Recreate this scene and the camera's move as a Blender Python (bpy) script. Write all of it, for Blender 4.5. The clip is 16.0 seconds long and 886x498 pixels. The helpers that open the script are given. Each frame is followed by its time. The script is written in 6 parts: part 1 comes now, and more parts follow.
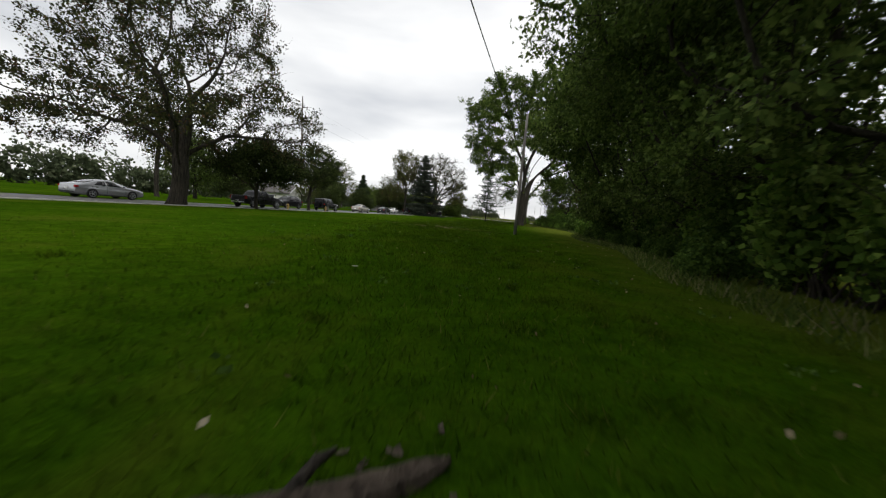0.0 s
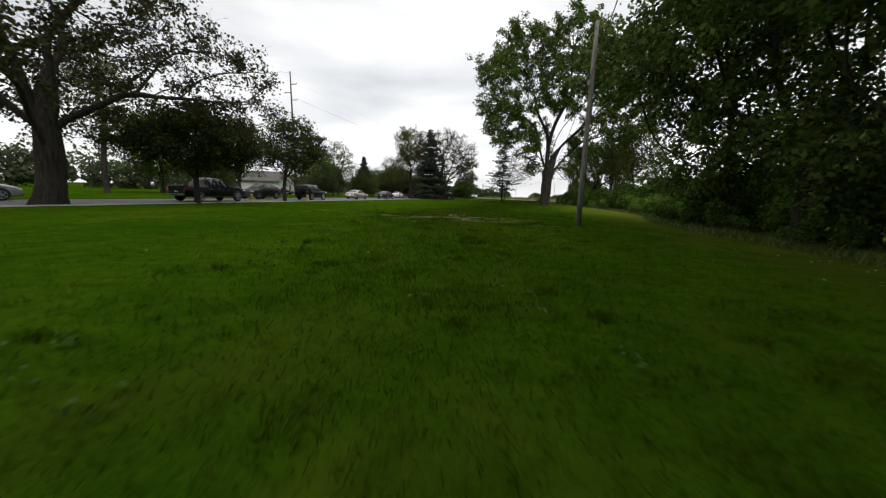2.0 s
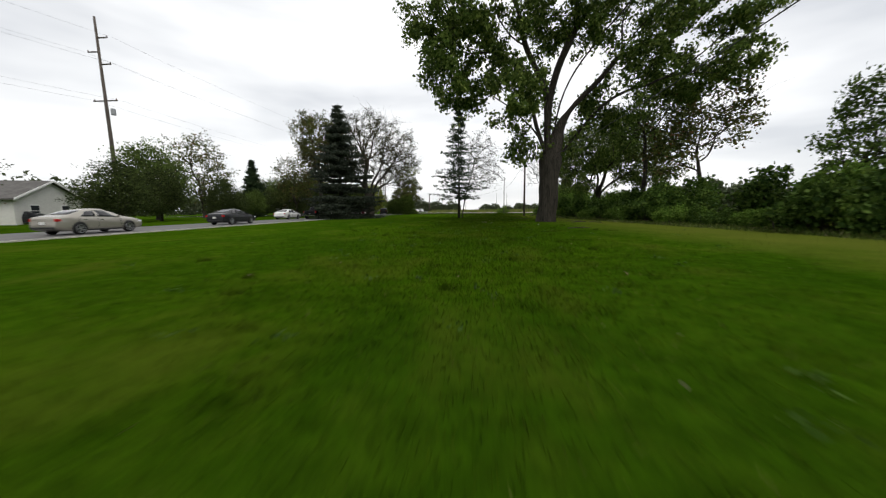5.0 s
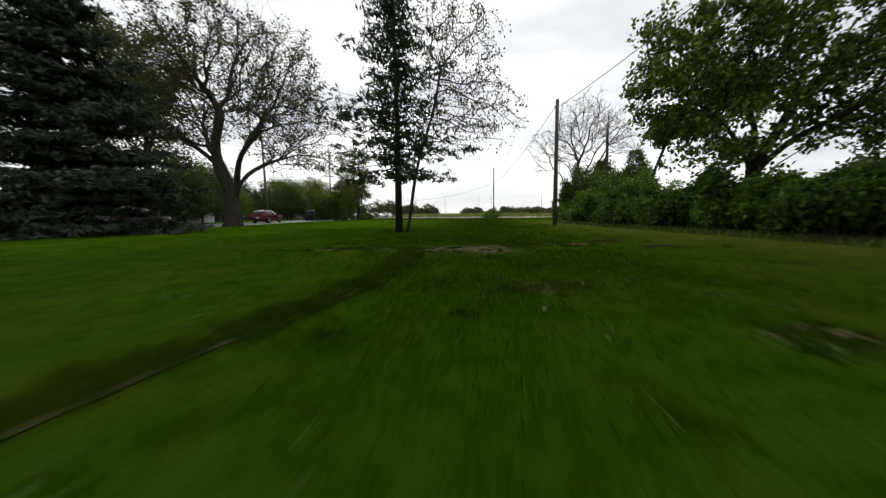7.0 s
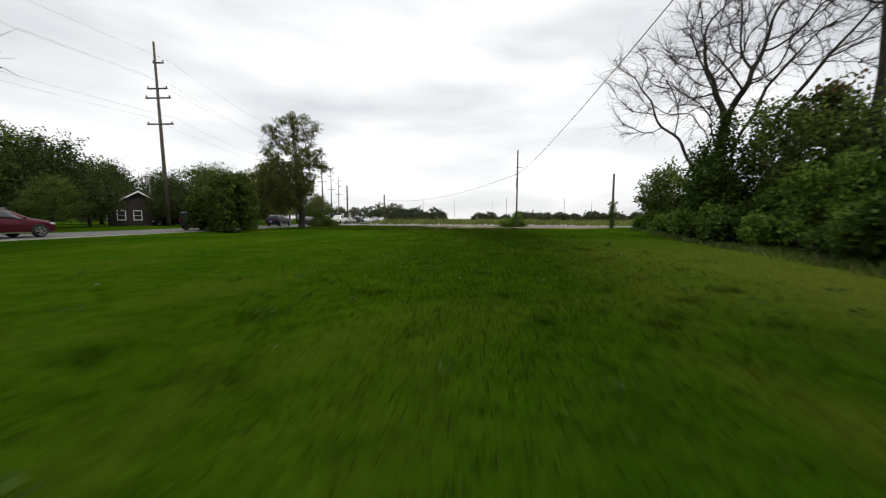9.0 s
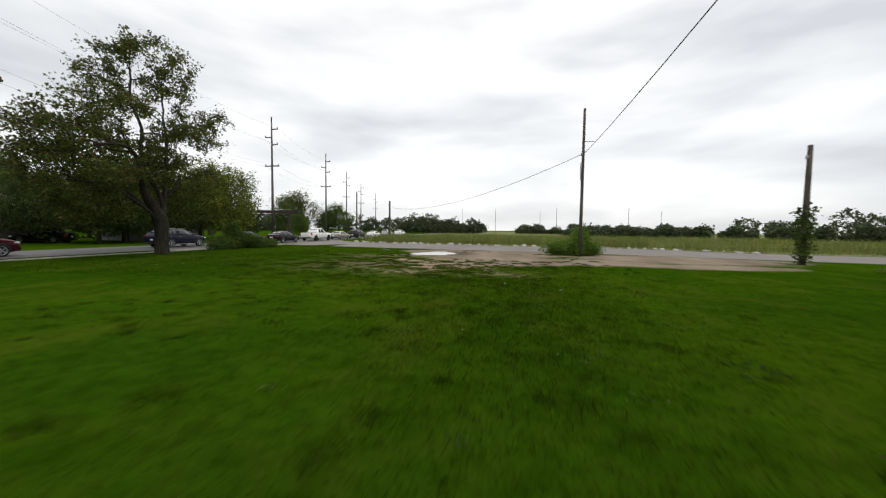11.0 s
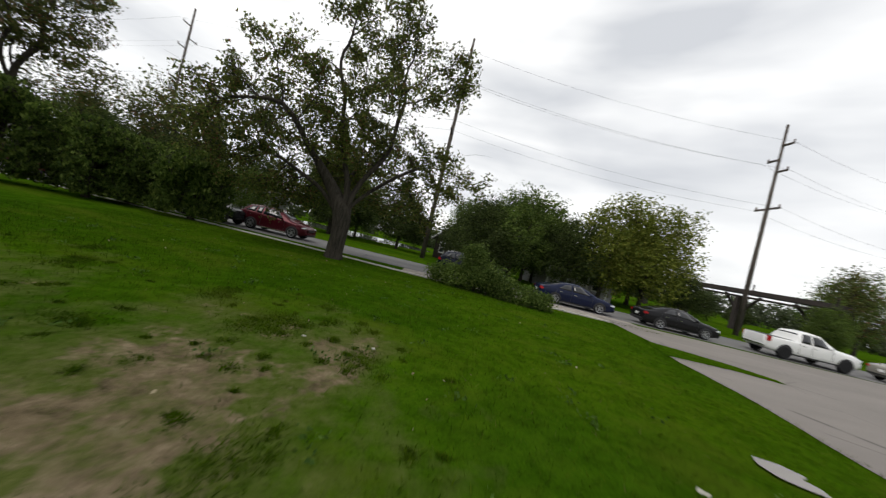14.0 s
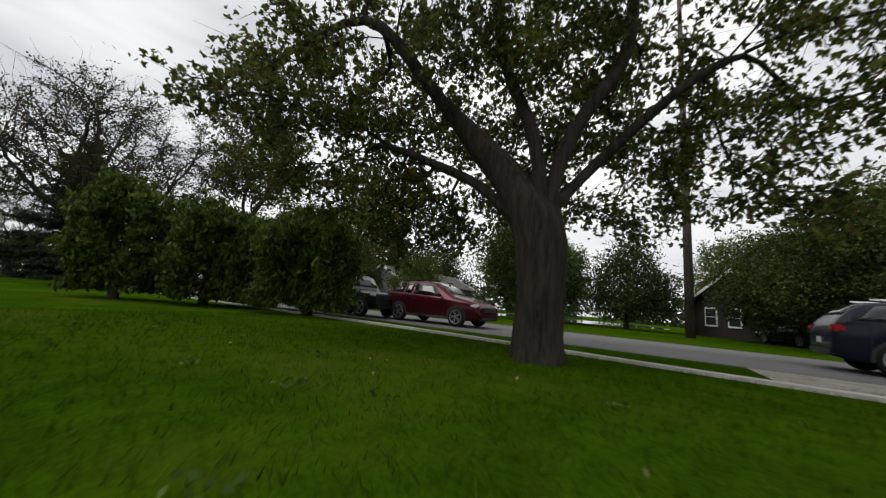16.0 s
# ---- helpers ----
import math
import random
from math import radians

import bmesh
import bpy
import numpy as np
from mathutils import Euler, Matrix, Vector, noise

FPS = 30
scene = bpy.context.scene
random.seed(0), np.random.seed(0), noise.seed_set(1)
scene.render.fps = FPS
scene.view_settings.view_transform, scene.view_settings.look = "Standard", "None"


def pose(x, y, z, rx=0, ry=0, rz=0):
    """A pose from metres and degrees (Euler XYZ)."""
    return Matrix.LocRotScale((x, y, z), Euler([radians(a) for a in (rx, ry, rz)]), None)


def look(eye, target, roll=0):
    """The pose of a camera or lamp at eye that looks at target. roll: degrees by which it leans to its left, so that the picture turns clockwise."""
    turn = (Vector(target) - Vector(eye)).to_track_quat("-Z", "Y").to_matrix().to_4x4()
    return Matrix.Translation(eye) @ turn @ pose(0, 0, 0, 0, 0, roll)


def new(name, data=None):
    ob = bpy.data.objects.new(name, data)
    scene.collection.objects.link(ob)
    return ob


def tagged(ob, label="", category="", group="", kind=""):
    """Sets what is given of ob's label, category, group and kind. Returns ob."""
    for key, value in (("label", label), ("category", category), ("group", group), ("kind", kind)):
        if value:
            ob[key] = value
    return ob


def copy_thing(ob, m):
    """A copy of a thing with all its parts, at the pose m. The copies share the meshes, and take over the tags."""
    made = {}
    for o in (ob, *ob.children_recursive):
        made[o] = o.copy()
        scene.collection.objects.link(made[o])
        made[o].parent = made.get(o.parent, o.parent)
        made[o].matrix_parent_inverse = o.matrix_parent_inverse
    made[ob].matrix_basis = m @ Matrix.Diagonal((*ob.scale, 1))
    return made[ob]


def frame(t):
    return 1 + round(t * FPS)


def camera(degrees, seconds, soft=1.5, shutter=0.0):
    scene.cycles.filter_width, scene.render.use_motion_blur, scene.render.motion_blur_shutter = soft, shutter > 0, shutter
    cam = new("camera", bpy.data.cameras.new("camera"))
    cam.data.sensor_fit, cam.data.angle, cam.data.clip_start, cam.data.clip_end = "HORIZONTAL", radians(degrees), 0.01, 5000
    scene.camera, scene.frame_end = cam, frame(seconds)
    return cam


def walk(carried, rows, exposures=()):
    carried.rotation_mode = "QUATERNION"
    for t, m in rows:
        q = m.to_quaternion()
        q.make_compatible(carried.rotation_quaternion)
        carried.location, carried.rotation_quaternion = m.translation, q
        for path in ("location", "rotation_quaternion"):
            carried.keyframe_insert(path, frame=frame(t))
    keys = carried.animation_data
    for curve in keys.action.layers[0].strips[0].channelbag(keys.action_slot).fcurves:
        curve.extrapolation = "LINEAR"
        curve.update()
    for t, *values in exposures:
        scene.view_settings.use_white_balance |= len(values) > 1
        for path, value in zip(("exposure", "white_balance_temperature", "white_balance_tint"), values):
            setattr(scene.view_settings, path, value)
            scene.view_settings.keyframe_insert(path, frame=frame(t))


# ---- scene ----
cam = camera(104.7, 16.0, 1.2, 0.22)
PATH = [
    (0, (1.565, 3.969, 1.096), (1.345, 5.946, 0.891), 4.9),
    (0.5, (1.466, 6.606, 1.252), (1.19, 8.565, 0.964), 4.1),
    (1, (1.156, 8.899, 1.361), (0.86, 10.852, 1.042), 3.2),
    (1.5, (0.669, 11.161, 1.301), (0.373, 13.113, 0.978), 2.6),
    (2, (0.001, 13.672, 1.227), (-0.272, 15.628, 0.912), 2.0),
    (2.5, (-0.88, 16.558, 1.203), (-1.103, 18.523, 0.899), 0.9),
    (3, (-1.539, 20.4, 1.304), (-1.705, 22.372, 1.011), 0.1),
    (3.5, (-1.998, 25.368, 1.321), (-2.085, 27.347, 1.049), 0.1),
    (4, (-2.153, 31.465, 1.314), (-2.176, 33.449, 1.06), -0.3),
    (4.2, (-1.978, 34.199, 1.326), (-1.988, 36.183, 1.077), -0.4),
    (6.3, (1.254, 66.865, 0.931), (1.351, 68.852, 0.723), -0.7),
    (6.5, (1.537, 70.227, 0.981), (1.665, 72.212, 0.772), -0.5),
    (7, (3.188, 78.075, 0.929), (3.306, 80.061, 0.726), -0.6),
    (7.5, (4.729, 85.447, 0.864), (4.836, 87.435, 0.675), 0.1),
    (8, (5.871, 92.133, 0.86), (5.957, 94.123, 0.686), 0.1),
    (8.5, (6.609, 98.867, 0.982), (6.675, 100.858, 0.808), 0.2),
    (9, (7.377, 105.338, 1.199), (7.425, 107.33, 1.023), 0.2),
    (9.2, (7.757, 107.827, 1.232), (7.797, 109.819, 1.06), 0.2),
    (11.3, (12.718, 132.759, 2.037), (12.367, 134.726, 1.949), 1.8),
    (11.5, (13.145, 135.119, 2.07), (12.68, 137.063, 2.003), 2.9),
    (12, (13.733, 140.529, 2.175), (12.905, 142.35, 2.15), 5.7),
    (12.5, (13.559, 145.417, 2.136), (12.3, 146.972, 2.14), 8.8),
    (13, (12.169, 149.76, 1.993), (10.522, 150.894, 2.006), 11.5),
    (13.2, (11.414, 151.113, 1.894), (9.647, 152.051, 1.905), 12.1),
    (13.5, (10.151, 153.023, 1.839), (8.249, 153.64, 1.852), 13.1),
    (14, (7.436, 155.188, 1.962), (5.438, 155.271, 1.937), 13.5),
    (14.5, (3.95, 155.87, 1.76), (1.997, 155.438, 1.747), 12.75),
    (15, (0.549, 155.409, 1.472), (-1.266, 154.572, 1.519), 10.7),
    (15.5, (-2.08, 153.883, 0.995), (-3.798, 152.879, 1.196), 8.3),
    (16, (-4.06, 152.113, 0.80), (-5.762, 151.112, 1.119), 4.7),
]
walk(cam, [(t, look(eye, target, roll)) for t, eye, target, roll in PATH], [(0, 0.3), (1, 0.3), (4, 0.5), (4.4, 0.5), (6.2, 0.24), (6.7, 0.24), (7.3, 0.62), (7.6, 0.62), (8.1, 0.34), (9.2, 0.34), (14.5, 0.34), (15.5, 0.30), (16, 0.28)])

# ---- world and light ----
world = bpy.data.worlds.new("overcast_sky")
scene.world = world
world.use_nodes = True
wt = world.node_tree
wt.nodes.clear()


def wnode(kind, **kw):
    n = wt.nodes.new(kind)
    for k, v in kw.items():
        n.inputs[k].default_value = v
    return n


w_out = wnode("ShaderNodeOutputWorld")
w_sky = wnode("ShaderNodeTexSky")
w_sky.sky_type, w_sky.sun_disc = "NISHITA", False
w_sky.sun_elevation, w_sky.sun_rotation = radians(52), radians(20)
w_sky_bg = wnode("ShaderNodeBackground", Strength=0.1)
wt.links.new(w_sky.outputs[0], w_sky_bg.inputs[0])
w_geo = wnode("ShaderNodeTexCoord")
w_map = wnode("ShaderNodeMapping", Scale=(1.0, 1.0, 3.8))
wt.links.new(w_geo.outputs["Generated"], w_map.inputs[0])
w_noise = wnode("ShaderNodeTexNoise", Scale=1.9, Detail=4.0, Roughness=0.45, Distortion=0.15)
wt.links.new(w_map.outputs[0], w_noise.inputs["Vector"])
w_ramp = wnode("ShaderNodeValToRGB")
w_ramp.color_ramp.elements[0].position, w_ramp.color_ramp.elements[0].color = 0.34, (0.56, 0.575, 0.60, 1)
w_ramp.color_ramp.elements[1].position, w_ramp.color_ramp.elements[1].color = 0.62, (0.92, 0.92, 0.91, 1)
wt.links.new(w_noise.outputs[0], w_ramp.inputs[0])
w_cloud_bg = wnode("ShaderNodeBackground", Strength=1.0)
wt.links.new(w_ramp.outputs[0], w_cloud_bg.inputs[0])
w_mix = wnode("ShaderNodeMixShader", Fac=0.94)
wt.links.new(w_sky_bg.outputs[0], w_mix.inputs[1])
wt.links.new(w_cloud_bg.outputs[0], w_mix.inputs[2])
wt.links.new(w_mix.outputs[0], w_out.inputs[0])

sun_data = bpy.data.lights.new("sun", "SUN")
sun_data.energy, sun_data.angle, sun_data.color = 1.05, radians(30), (1.0, 0.96, 0.9)
sun = new("sun", sun_data)
sun.matrix_world = look((30, -40, 70), (0, 0, 0))

# ---- materials ----


class Mat:
    """A small builder for node materials."""

    def __init__(self, name, rough=0.8, metal=0.0, spec=0.3):
        self.m = bpy.data.materials.new(name)
        self.m.use_nodes = True
        self.t = self.m.node_tree
        self.b = self.t.nodes["Principled BSDF"]
        self.b.inputs["Roughness"].default_value = rough
        self.b.inputs["Metallic"].default_value = metal
        self.b.inputs["Specular IOR Level"].default_value = spec
        self.geo = self.t.nodes.new("ShaderNodeNewGeometry")

    def node(self, kind, **kw):
        n = self.t.nodes.new(kind)
        for k, v in kw.items():
            n.inputs[k].default_value = v
        return n

    def link(self, a, b):
        self.t.links.new(a, b)

    def noise(self, scale, detail=3.0, rough=0.55, vec=None, stretch=None, distort=0.0):
        n = self.node("ShaderNodeTexNoise", Scale=scale, Detail=detail, Roughness=rough, Distortion=distort)
        src = vec or self.geo.outputs["Position"]
        if stretch:
            mp = self.node("ShaderNodeMapping", Scale=stretch)
            self.link(src, mp.inputs[0])
            src = mp.outputs[0]
        self.link(src, n.inputs["Vector"])
        return n.outputs[0]

    def ramp(self, fac, stops):
        r = self.node("ShaderNodeValToRGB")
        e = r.color_ramp.elements
        while len(e) < len(stops):
            e.new(0.5)
        for el, (p, c) in zip(e, stops):
            el.position, el.color = p, (*c, 1) if len(c) == 3 else c
        self.link(fac, r.inputs[0])
        return r.outputs[0]

    def mix(self, fac, a, b, blend="MIX"):
        n = self.t.nodes.new("ShaderNodeMix")
        n.data_type, n.blend_type = "RGBA", blend
        for sock, v in ((n.inputs[0], fac), (n.inputs[6], a), (n.inputs[7], b)):
            if isinstance(v, (int, float)):
                sock.default_value = v
            elif isinstance(v, tuple):
                sock.default_value = (*v, 1)
            else:
                self.link(v, sock)
        return n.outputs[2]

    def math(self, op, a, b=None, clamp=False):
        n = self.t.nodes.new("ShaderNodeMath")
        n.operation, n.use_clamp = op, clamp
        for sock, v in zip(n.inputs, (a, b)):
            if v is None:
                continue
            if isinstance(v, (int, float)):
                sock.default_value = v
            else:
                self.link(v, sock)
        return n.outputs[0]

    def color(self, c):
        if isinstance(c, tuple):
            self.b.inputs["Base Color"].default_value = (*c, 1)
        else:
            self.link(c, self.b.inputs["Base Color"])
        return self

    def bump(self, fac, strength=0.5, dist=0.02):
        n = self.node("ShaderNodeBump", Strength=strength, Distance=dist)
        self.link(fac, n.inputs["Height"])
        self.link(n.outputs[0], self.b.inputs["Normal"])
        return self

    def island(self):
        return self.geo.outputs["Random Per Island"]

    def per_object(self):
        return self.t.nodes.new("ShaderNodeObjectInfo").outputs["Random"]


def leaf_mat(name, dark, mid, light, odd=None, thin=0.35):
    m = Mat(name, 0.75, 0, 0.10)
    c = m.ramp(m.island(), [(0.0, dark), (0.55, mid), (1.0, light)])
    if odd:
        sel = m.ramp(m.math("FRACT", m.math("MULTIPLY", m.island(), 17.3)), [(0.0, (0, 0, 0)), (0.86, (0, 0, 0)), (0.95, (1, 1, 1))])
        c = m.mix(sel, c, odd)
    big = m.ramp(m.noise(0.35, 2), [(0.35, (0.72, 0.72, 0.72)), (0.7, (1.2, 1.2, 1.15))])
    c = m.mix(1.0, c, big, "MULTIPLY")
    m.color(c)
    tr = m.node("ShaderNodeBsdfTranslucent")
    m.link(c, tr.inputs["Color"])
    mx = m.node("ShaderNodeMixShader", Fac=thin)
    m.link(m.b.outputs[0], mx.inputs[1])
    m.link(tr.outputs[0], mx.inputs[2])
    m.link(mx.outputs[0], m.t.nodes["Material Output"].inputs[0])
    return m.m


def bark_mat(name, a, b):
    m = Mat(name, 0.9, 0, 0.15)
    n = m.noise(6.0, 6, 0.7, stretch=(1.7, 1.7, 0.2), distort=0.5)
    c = m.ramp(n, [(0.36, a), (0.64, b)])
    m.color(m.mix(0.22, c, m.ramp(m.noise(0.8, 2), [(0.35, a), (0.65, b)])))
    m.bump(n, 1.0, 0.09)
    return m.m


def plain_mat(name, c, rough=0.6, metal=0.0, vary=0.12, scale=6.0, spec=0.4, bump=0.0):
    m = Mat(name, rough, metal, spec)
    lo, hi = tuple(v * (1 - vary) for v in c), tuple(min(1, v * (1 + vary)) for v in c)
    n = m.noise(scale, 4)
    n2 = m.noise(scale * 0.13, 3)
    m.color(m.ramp(m.math("MULTIPLY", m.math("ADD", n, n2), 0.5), [(0.35, lo), (0.65, hi)]))
    if bump:
        m.bump(n, bump, 0.01)
    return m.m


BARK = bark_mat("bark_grey", (0.010, 0.009, 0.007), (0.088, 0.078, 0.062))
MAPLE_BARK = bark_mat("maple_bark", (0.010, 0.009, 0.007), (0.064, 0.056, 0.044))
BARK_DARK = bark_mat("bark_dark", (0.013, 0.0115, 0.009), (0.062, 0.054, 0.042))
POLE_WOOD = bark_mat("weathered_pole_wood", (0.05, 0.042, 0.036), (0.13, 0.11, 0.095))
POLE_PALE = bark_mat("bleached_pole_wood", (0.13, 0.12, 0.105), (0.27, 0.25, 0.225))
LEAF_MAPLE = leaf_mat("maple_leaves", (0.0403, 0.0713, 0.0138), (0.0862, 0.132, 0.0253), (0.149, 0.196, 0.046))
LEAF_DARK = leaf_mat("dark_leaves", (0.0275, 0.0525, 0.01), (0.065, 0.1075, 0.02), (0.1187, 0.1725, 0.0375), None, 0.35)
LEAF_BROWN = leaf_mat("browning_leaves", (0.0403, 0.0575, 0.0138), (0.0805, 0.0978, 0.023), (0.132, 0.138, 0.0403), (0.149, 0.0862, 0.0345))
# paler and bluer than near foliage: the haze of distance is mixed in
LEAF_WOODS = leaf_mat("hazed_woods_leaves", (0.06, 0.08, 0.042), (0.09, 0.112, 0.06), (0.13, 0.15, 0.085))
LEAF_DUSK = leaf_mat("deep_dark_leaves", (0.020, 0.034, 0.009), (0.052, 0.073, 0.02), (0.10, 0.128, 0.036), None, 0.3)
LEAF_BRIGHT = leaf_mat("bright_leaves", (0.035, 0.065, 0.012), (0.075, 0.12, 0.022), (0.14, 0.18, 0.04))
LEAF_WALNUT = leaf_mat("walnut_leaves", (0.03, 0.048, 0.010), (0.085, 0.112, 0.022), (0.17, 0.19, 0.045), (0.14, 0.07, 0.035), 0.45)
LEAF_CRISP = leaf_mat("maple_crown_leaves", (0.03, 0.058, 0.010), (0.08, 0.13, 0.022), (0.19, 0.245, 0.055), None, 0.38)
LEAF_BUSH = leaf_mat("thicket_leaves", (0.045, 0.095, 0.013), (0.115, 0.205, 0.03), (0.22, 0.32, 0.06), None, 0.5)
LEAF_VINE = leaf_mat("vine_leaves", (0.022, 0.05, 0.008), (0.055, 0.105, 0.016), (0.12, 0.185, 0.035), None, 0.35)
LEAF_WEEP = leaf_mat("weeping_leaves", (0.022, 0.042, 0.007), (0.062, 0.10, 0.017), (0.135, 0.18, 0.036), None, 0.35)
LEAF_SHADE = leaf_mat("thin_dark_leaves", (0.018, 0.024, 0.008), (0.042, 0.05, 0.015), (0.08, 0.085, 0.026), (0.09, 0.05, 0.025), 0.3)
LEAF_HEDGE = leaf_mat("hedgerow_leaves", (0.0392, 0.06944, 0.01344), (0.0896, 0.14, 0.028), (0.1792, 0.2352, 0.056), None, 0.45)
LEAF_YELLOW = leaf_mat("yellow_green_leaves", (0.07, 0.10, 0.015), (0.14, 0.17, 0.025), (0.24, 0.25, 0.045))
NEEDLE = leaf_mat("spruce_needles", (0.018, 0.027, 0.019), (0.042, 0.054, 0.038), (0.08, 0.092, 0.066), None, 0.12)
NEEDLE_PINE = leaf_mat("pine_needles", (0.012, 0.026, 0.012), (0.03, 0.05, 0.022), (0.055, 0.08, 0.035), None, 0.15)


def poly_mask(m, cx, cy, rx, ry, soft, wobble=0.5, scale=0.6):
    """A soft blot round (cx, cy) with a ragged edge, as a 0..1 value."""
    sep = m.node("ShaderNodeSeparateXYZ")
    m.link(m.geo.outputs["Position"], sep.inputs[0])
    dx = m.math("DIVIDE", m.math("SUBTRACT", sep.outputs[0], cx), rx)
    dy = m.math("DIVIDE", m.math("SUBTRACT", sep.outputs[1], cy), ry)
    d = m.math("SQRT", m.math("ADD", m.math("MULTIPLY", dx, dx), m.math("MULTIPLY", dy, dy)))
    d = m.math("ADD", d, m.math("MULTIPLY", m.math("SUBTRACT", m.noise(scale, 4, 0.65), 0.5), wobble * 2))
    return m.math("DIVIDE", m.math("SUBTRACT", 1.0, d), soft, clamp=True)


# bare patches worn into the lawn: x, y, half width, half length
BARE = [(-1.8, 32.2, 4.8, 2.9, 0.7, 0.6, 0.97), (-2.4, 34.3, 4.0, 2.2, 0.8, 0.6, 0.86), (2.4, 29.8, 1.6, 1.0, 0.6, 0.5, 0.75), (-5.6, 32.6, 1.6, 1.2, 0.6, 0.5, 0.8), (4.4, 87.0, 2.8, 1.6, 0.7, 0.6, 0.88), (4.8, 89.9, 0.7, 0.8, 0.6, 0.6), (1.4, 87.6, 1.7, 0.8, 0.7, 0.6, 0.8), (7.6, 88.0, 1.2, 0.7, 0.7, 0.6, 0.78), (6.1, 80.3, 0.6, 0.4, 0.7, 0.5),
        (4.65, 82.2, 0.4, 0.45, 0.6, 0.4), (4.0, 69.5, 0.9, 0.5, 0.7, 0.5), (9.6, 148.4, 5.0, 3.9, 0.55, 0.5, 0.93), (5.4, 147.4, 5.4, 4.2, 0.7, 0.6, 0.73), (8.6, 144.8, 4.2, 2.6, 0.8, 0.6, 0.76), (7.8, 150.4, 2.8, 1.7, 0.6, 0.5, 1.1), (8.7, 152.2, 1.6, 1.0, 0.6, 0.5, 0.95), (13.1, 144.6, 2.4, 1.8, 0.8, 0.7, 0.69), (9.6, 151.4, 2.6, 1.7, 0.7, 0.6, 0.95), (7.0, 152.2, 1.8, 1.4, 0.9, 0.6, 0.85), (7.2, 154.6, 2.6, 2.2, 0.7, 0.6, 0.92), (4.4, 152.9, 4.6, 2.8, 0.8, 0.6, 0.80), (2.2, 154.1, 2.2, 1.2, 0.8, 0.6, 0.78)]
# trodden dirt beside the driveway
DIRT_SPOTS = [(8.8, 160.9, 3.2, 2.0, 0.5, 0.55), (6.4, 158.4, 1.3, 1.2, 0.4, 0.4), (12.4, 154.9, 5.2, 4.2, 0.35, 0.4), (14.2, 151.2, 4.4, 3.4, 0.3, 0.35), (18.0, 151.6, 5.6, 2.6, 0.3, 0.3), (25.0, 150.2, 5.5, 1.7, 0.3, 0.3), (8.2, 159.4, 3.6, 2.4, 0.3, 0.3), (14.5, 158.6, 7.5, 4.6, 0.3, 0.25), (26.0, 155.5, 8.5, 4.6, 0.3, 0.4)]


def mottle(m, c):
    """Uneven growth of the turf: dark lush clumps, thin yellowed areas and mower streaks."""
    lush = m.ramp(m.noise(1.1, 4, 0.6), [(0.34, (0.80, 0.82, 0.8)), (0.55, (1.0, 1.0, 1.0)), (0.75, (1.12, 1.10, 1.1))])
    c = m.mix(1.0, c, lush, "MULTIPLY")
    clump = m.ramp(m.noise(3.6, 4, 0.62), [(0.34, (0.74, 0.76, 0.74)), (0.52, (1.0, 1.0, 1.0)), (0.72, (1.2, 1.16, 1.15))])
    c = m.mix(1.0, c, clump, "MULTIPLY")
    wide = m.ramp(m.noise(0.13, 4, 0.55, stretch=(1, 0.45, 1)), [(0.36, (0.74, 0.8, 0.7)), (0.62, (1.12, 1.06, 1.0))])
    c = m.mix(1.0, c, wide, "MULTIPLY")
    thin = m.ramp(m.noise(0.42, 5, 0.62, stretch=(1, 0.6, 1), distort=0.3), [(0.52, (0, 0, 0)), (0.70, (0.55, 0.55, 0.55))])
    c = m.mix(thin, c, (0.074, 0.096, 0.009))
    sep = m.node("ShaderNodeSeparateXYZ")
    m.link(m.geo.outputs["Position"], sep.inputs[0])
    strip = m.math("SUBTRACT", sep.outputs[0], m.math("ADD", 3.4, m.math("MULTIPLY", sep.outputs[1], 0.062)))
    strip = m.math("ADD", strip, m.math("MULTIPLY", m.math("SUBTRACT", m.noise(0.5, 4, 0.6), 0.5), 6.0))
    strip = m.math("MULTIPLY", m.math("DIVIDE", strip, 4.5, True), m.math("DIVIDE", m.math("SUBTRACT", 128.0, sep.outputs[1]), 18.0, True))
    c = m.mix(m.math("MULTIPLY", strip, 0.7), c, (0.102, 0.116, 0.018))
    return c


